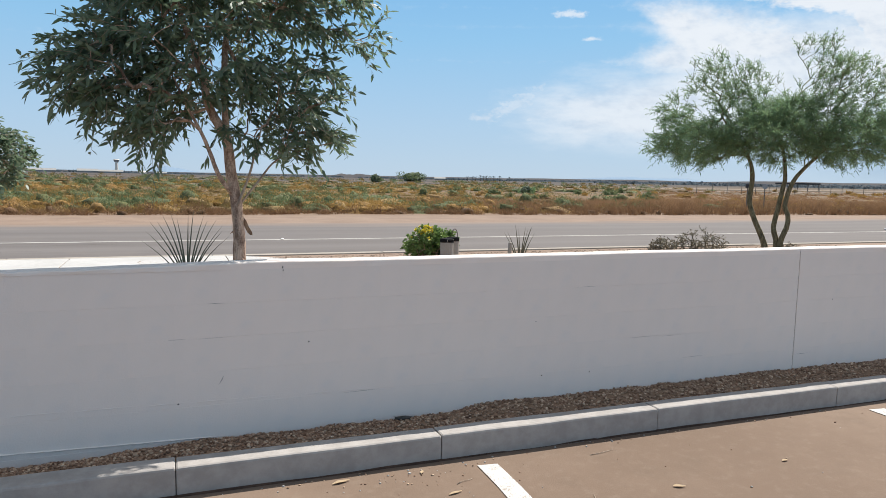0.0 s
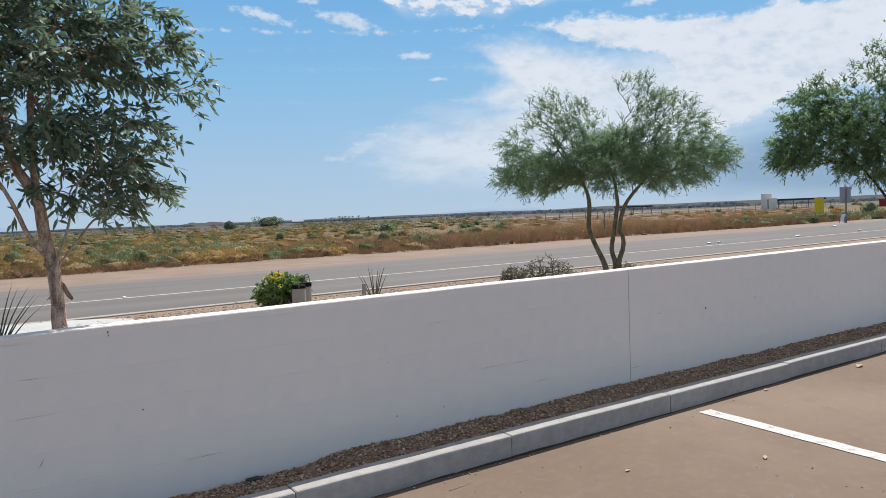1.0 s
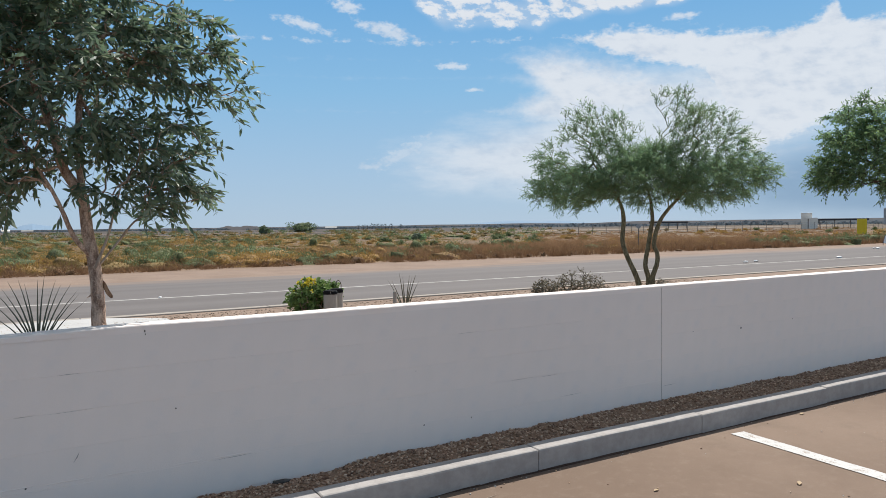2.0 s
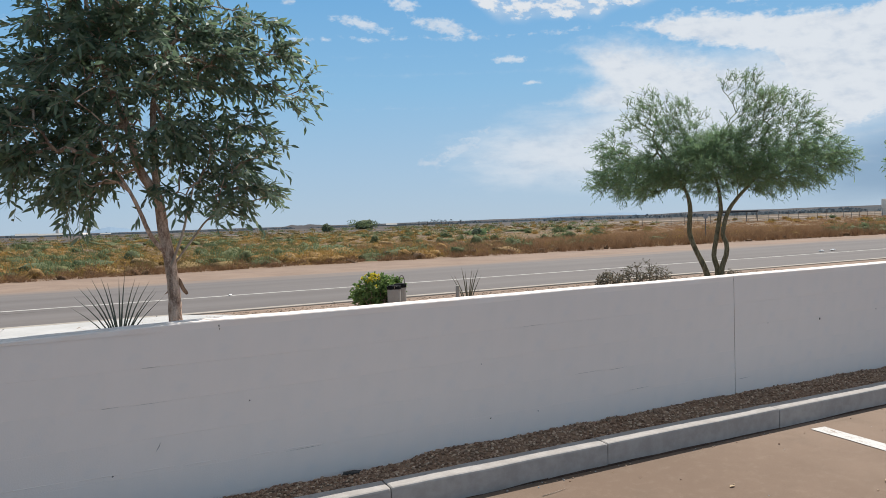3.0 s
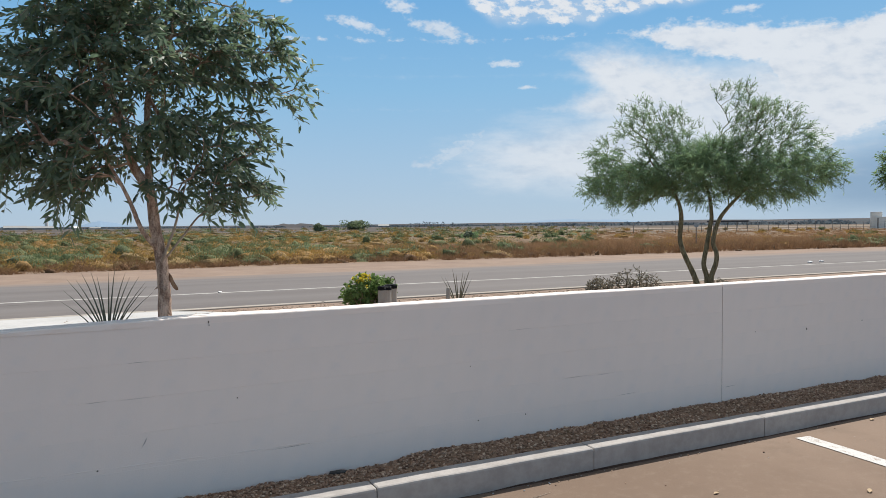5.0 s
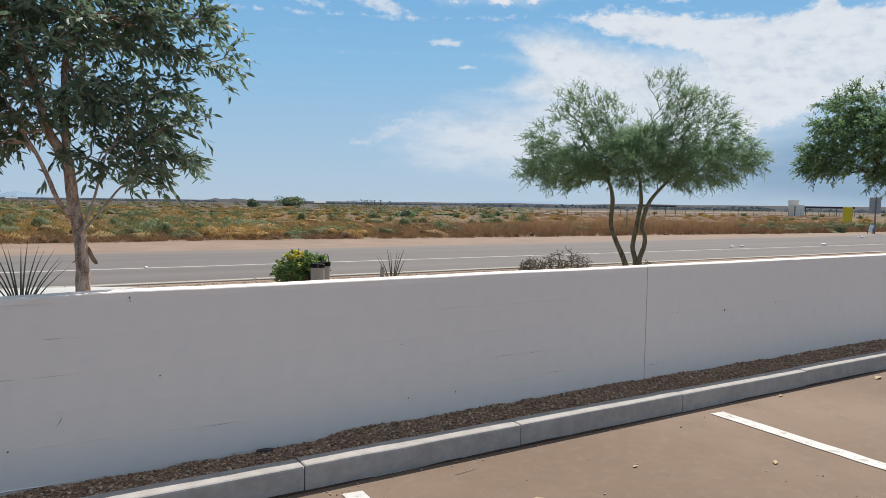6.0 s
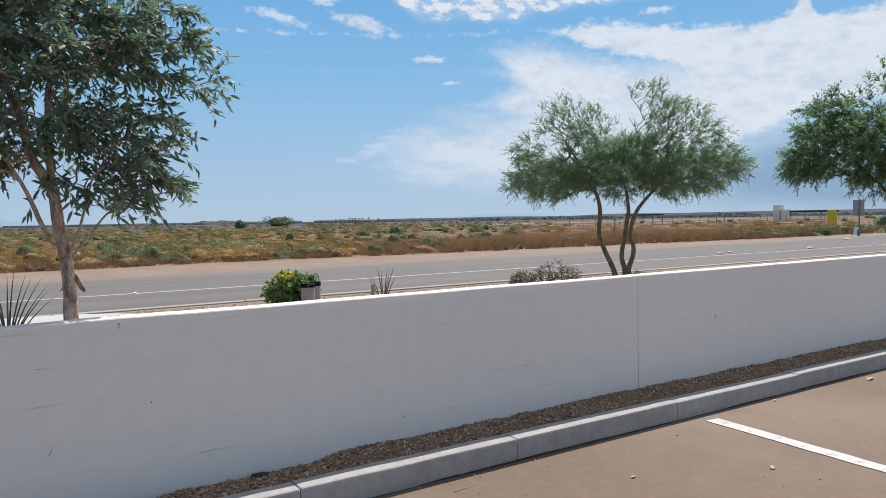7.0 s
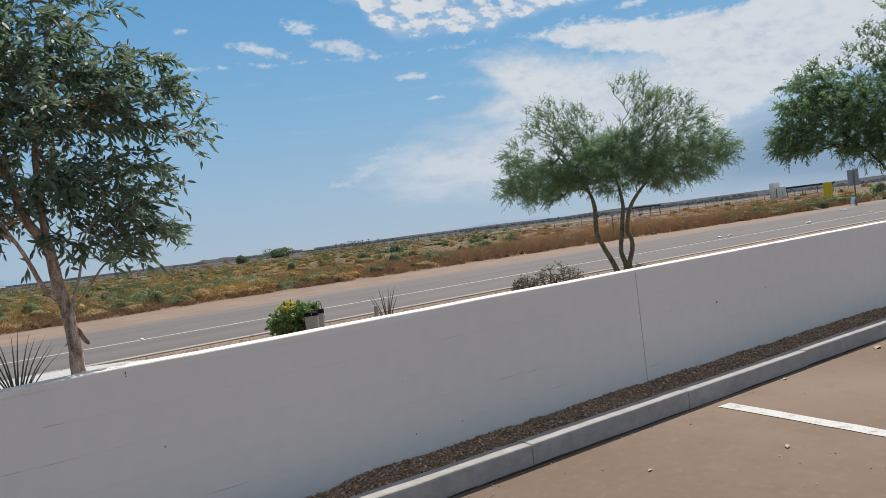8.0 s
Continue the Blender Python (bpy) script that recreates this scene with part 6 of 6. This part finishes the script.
def skyline():
    """Low dark trees far off, a few mounds, and hazy ranges behind."""
    rng = np.random.default_rng(91)
    rows = []
    for a0, a1, d, hmin, hmax, n in ((-40, 16, 1300, 1.2, 3.2, 500), (16, 36, 1150, 1.2, 3.2, 300), (34, 95, 905, 1.5, 3.6, 500)):
        az = np.radians(rng.uniform(a0, a1, n))
        dd = d * rng.uniform(0.92, 1.15, n)
        lump = np.array([0.5 + 0.5 * noise.noise((float(a) * 26, 0.3, 0.7)) for a in az])
        h = (hmin + (hmax - hmin) * lump) * rng.uniform(0.7, 1.1, n)
        rows += [(EYE.x + s * math.sin(a), EYE.y + s * math.cos(a), k) for a, s, k in zip(az, dd, h)]
    P = np.array(rows)
    per = 16
    q = unit(rng.normal(0, 1, (len(P), per, 3)))
    q[:, :, 2] = np.abs(q[:, :, 2])
    size = P[:, 2][:, None, None]
    base = np.concatenate([P[:, :2], np.zeros((len(P), 1))], 1)[:, None] + q * size * np.array([2.4, 2.4, 0.85]) * rng.uniform(0.2, 1, (len(P), per, 1))
    s = np.repeat(P[:, 2], per)
    ob = new("far_trees", leaves("far_trees", base.reshape(-1, 3), (q + np.array([0, 0, 0.2])).reshape(-1, 3), s * 1.3, s * 0.55, M_HAZETREE, rng, 0.1, 1.5))
    tagged(ob, "dark irregular tree line along the horizon", "tree line", kind="stuff")

    def ridge(name, d, a0, a1, heights, mat, label, rough, thick):
        V, F = [], []
        n = 160
        for i in range(n + 1):
            t = i / n
            az = a0 + (a1 - a0) * t
            h = np.interp(t * (len(heights) - 1), range(len(heights)), heights)
            h = max(0.0, h * (1 + rough * noise.noise((t * 23, d * 0.01, 0)) + 0.15 * rough * noise.noise((t * 70, d * 0.02, 1))))
            f, b = out_at(az, d), out_at(az, d + thick)
            V += [(f.x, f.y, -3), ((f.x + b.x) / 2, (f.y + b.y) / 2, h), (b.x, b.y, -3)]
        for i in range(n):
            k = 3 * i
            F += [(k, k + 3, k + 4, k + 1), (k + 1, k + 4, k + 5, k + 2)]
        tagged(new(name, mesh_of(name, V, F, mat, True)), label, "hills", kind="structure")

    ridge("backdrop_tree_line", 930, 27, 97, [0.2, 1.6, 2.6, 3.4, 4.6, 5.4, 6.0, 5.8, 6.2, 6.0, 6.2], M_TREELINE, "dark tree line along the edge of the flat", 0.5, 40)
    ridge("backdrop_mound", 1250, 10, 21, [0, 3, 6.5, 7, 4.5, 2, 1.5, 0], M_HILL, "low brown mound on the horizon", 0.35, 90)
    ridge("backdrop_rise", 1600, -40, 90, [3, 4, 4, 4, 5, 6, 7, 9, 11, 11, 12, 11], M_HILL, "low dark rise along the horizon", 0.3, 120)
    ridge("backdrop_range", 4300, -2.6, 2.6, [0, 12, 24, 38, 46, 40, 34, 26, 16, 8, 0], M_RANGE, "mountain range with pale blue haze put into its colour", 0.06, 900)
    ridge("backdrop_range_east", 4400, 28, 46, [0, 10, 18, 28, 36, 42, 34, 38, 24, 14, 0], M_RANGE, "second pale range, faint from the haze put into its colour", 0.06, 900)


def dirt_track(a, b, wide, label):
    """A pale graded track over the flat."""
    a, b = Vector(a), Vector(b)
    side = Vector((a.y - b.y, b.x - a.x)).normalized() * wide / 2
    V, F = [], []
    for i in range(41):
        c = a.lerp(b, i / 40)
        k = 1 + 0.35 * noise.noise((i * 0.7, wide, 1.0))
        V += [(c.x - side.x * k, c.y - side.y * k, 0.03), (c.x + side.x * k, c.y + side.y * k, 0.03)]
    F = [(2 * i, 2 * i + 2, 2 * i + 3, 2 * i + 1) for i in range(40)]
    tagged(new("dirt_track", mesh_of("dirt_track", V, F, M_TRACK)), label, "dirt track", kind="structure")


dirt_track((20, 178), (80, 118), 9, "pale graded track across the scrub")
dirt_track((-120, 330), (110, 230), 16, "pale bare strip far out on the flat")
dirt_track((75, 150), (420, 235), 20, "pale bare strip behind the fence")
dirt_track((80, 104), (330, 150), 7, "pale bare strip along the fence")
yellow_sign()
cabinet_pole()
small_board()
back_of_sign((27.96, 27.94, 0), False, "dark square sign plate seen from behind on a post")
back_of_sign((29.16, 27.94, 0), True, "round grey sign plate seen from behind on a post")
barn(68.1, 128)
container()
pump_house()
canopy(60.6, 230, 17, 2.2, "long low dark roof on posts past the fence")
canopy(49.0, 250, 13, 2.0, "short dark roof on posts past the fence")
fence()
control_tower()
for az, d, w, h, m in ((-5.9, 1080, 26, 5.5, M_SHED), (-4.4, 1090, 34, 4.6, M_SHED), (-2.1, 1070, 9, 4, M_CREAM), (-0.8, 1100, 14, 3, M_SHED), (21.3, 900, 14, 4, M_SHED), (-9.0, 1080, 40, 5.0, M_SHED)):
    shed(az, d, w, h, m, "pale airfield shed on the horizon")
far_bush(19.0, 300, 13.5, 5.3, 101, "large dark green bush out on the flat", M_SCRUBGREEN)
far_bush(15.9, 205, 4.0, 3.2, 102, "thin grey-green bush out on the flat", M_SCRUBGREEN)
far_bush(28.5, 75, 1.8, 1.1, 103, "dark green bush standing out of the scrub", M_MESQ)
far_bush(65.5, 90, 1.7, 1.5, 104, "dark bush beside the cabinet pole", M_MESQ)
for i, (az, h) in enumerate(((23.6, 5.5), (24.0, 6.5), (24.3, 6), (24.7, 7.5), (24.95, 6.5), (25.2, 7.5), (25.5, 7), (25.8, 6.5), (26.3, 7), (27.1, 5.5))):
    palm(az, 760, h * 0.62, 110 + i)
skyline()

# ---- bits lying about ----


def dead_leaf(at, long, wide, rz, label, mat=None):
    """A curled dry leaf."""
    V, F = [], []
    for i in range(7):
        t = i / 6
        x = (t - 0.5) * long
        w = wide * math.sin(math.pi * min(0.97, t + 0.05)) ** 0.7
        z = 0.004 + 0.22 * wide * math.sin(t * 5.0) ** 2
        V += [(x, -w, z + w * 0.35), (x, 0, z), (x, w, z + w * 0.5)]
    for i in range(6):
        k = 3 * i
        F += [(k, k + 3, k + 4, k + 1), (k + 1, k + 4, k + 5, k + 2)]
    V += [(x, y, z - 0.0012) for x, y, z in V]
    F += [tuple(21 + j for j in reversed(f)) for f in F]
    ob = new("dead_leaf", mesh_of("dead_leaf", V, F, mat or M_LITTER, True))
    ob.matrix_world = pose(at[0], at[1], lot_z(at[0]) + 0.001, 0, 0, rz)
    return tagged(ob, label, "leaf", "dry leaves on the pavement")


for at, l, w, rz in (((2.18, 3.01), 0.060, 0.010, -25), ((2.92, 3.08), 0.040, 0.008, 5), ((3.67, 2.74), 0.055, 0.012, 30), ((1.09, 3.53), 0.035, 0.008, 60), ((6.36, 3.50), 0.12, 0.022, 10), ((5.03, 3.56), 0.05, 0.012, 15), ((1.16, 3.28), 0.07, 0.007, 12), ((5.3, 2.0), 0.05, 0.01, 70)):
    dead_leaf(at, l, w, rz, "curled dry straw-coloured leaf on the pavement")
dead_leaf((0.70, 3.545), 0.085, 0.010, 12, "long pale strip of dry bark at the kerb")


def twig(at, rz, long):
    a = random.Random(int(at[0] * 100))
    ob = new("twig", tube("twig", M_PALEBARK, [(-long / 2, 0, 0.003), (-long / 6, a.uniform(-0.006, 0.006), 0.005), (long / 4, a.uniform(-0.008, 0.008), 0.004), (long / 2, 0, 0.003)], [0.0016, 0.0018, 0.0014, 0.0008], 5))
    ob.matrix_world = pose(at[0], at[1], lot_z(at[0]), 0, 0, rz)
    tagged(ob, "thin dry twig lying on the pavement", "twig", "twigs on the pavement")


for at, rz, l in (((2.07, 3.47), 8, 0.16), ((1.72, 3.02), 60, 0.13), ((1.25, 3.38), 20, 0.10)):
    twig(at, rz, l)


def build_grit():
    """Pebbles and crumbs scattered on the pavement."""
    rng = random.Random(121)
    spots = [((2.51, 2.9), 0.007), ((3.72, 2.5), 0.006), ((3.61, 2.27), 0.005), ((2.74, 2.66), 0.006), ((2.72, 2.46), 0.006), ((3.71, 3.42), 0.007), ((1.03, 3.54), 0.007)]
    spots += [((rng.uniform(-0.5, 9.0), rng.uniform(0.9, 3.55)), rng.uniform(0.0022, 0.0055)) for _ in range(230)]
    spots += [((rng.gauss(1.1, 0.25), 3.57 - abs(rng.gauss(0, 0.16))), rng.uniform(0.002, 0.006)) for _ in range(60)]
    spots += [((rng.uniform(-0.8, 9.0), 3.615 - abs(rng.gauss(0, 0.03))), rng.uniform(0.002, 0.006)) for _ in range(160)]
    for mat, name, label, sel in ((M_STONE, "grit", "small brown pebbles scattered on the pavement", lambda i: i % 3), (M_SLAB, "pale_crumbs", "pale crumbs of stone scattered on the pavement", lambda i: not i % 3)):
        AV, AF, n = [], [], 0
        for i, ((x, y), r) in enumerate(spots):
            if not sel(i):
                continue
            v, f = stone_shape(rng)
            AV.append(v * r + np.array([x, y, lot_z(x) + 0.5 * r]))
            AF.append(f + n)
            n += len(v)
        tagged(new(name, mesh_fast(name, np.concatenate(AV), np.concatenate(AF), mat)), label, "grit", kind="stuff")


build_grit()


def road_scrap(x, y, s, rz):
    """A crumpled scrap lying on the asphalt."""
    rng = random.Random(int(x * 10))
    bm = bmesh.new()
    bmesh.ops.create_icosphere(bm, subdivisions=2, radius=s)
    for v in bm.verts:
        v.co = Vector((v.co.x * rng.uniform(0.8, 1.5), v.co.y * rng.uniform(0.7, 1.1), v.co.z * 0.45 * rng.uniform(0.6, 1.2)))
    ob = new("paper_scrap", from_bm("paper_scrap", bm, M_WHITE))
    ob.matrix_world = pose(x, y, 0.03 + s * 0.3, 0, 0, rz)
    tagged(ob, "crumpled white scrap lying on the road", "litter", "scraps on the road")


for x, y, s in ((22.3, 16.3, 0.075), (23.0, 16.35, 0.08), (27.7, 15.9, 0.10), (33.4, 16.2, 0.07), (38.7, 20.0, 0.10), (38.9, 20.3, 0.06), (2.2, 15.6, 0.04)):
    road_scrap(x, y, s, x * 31)
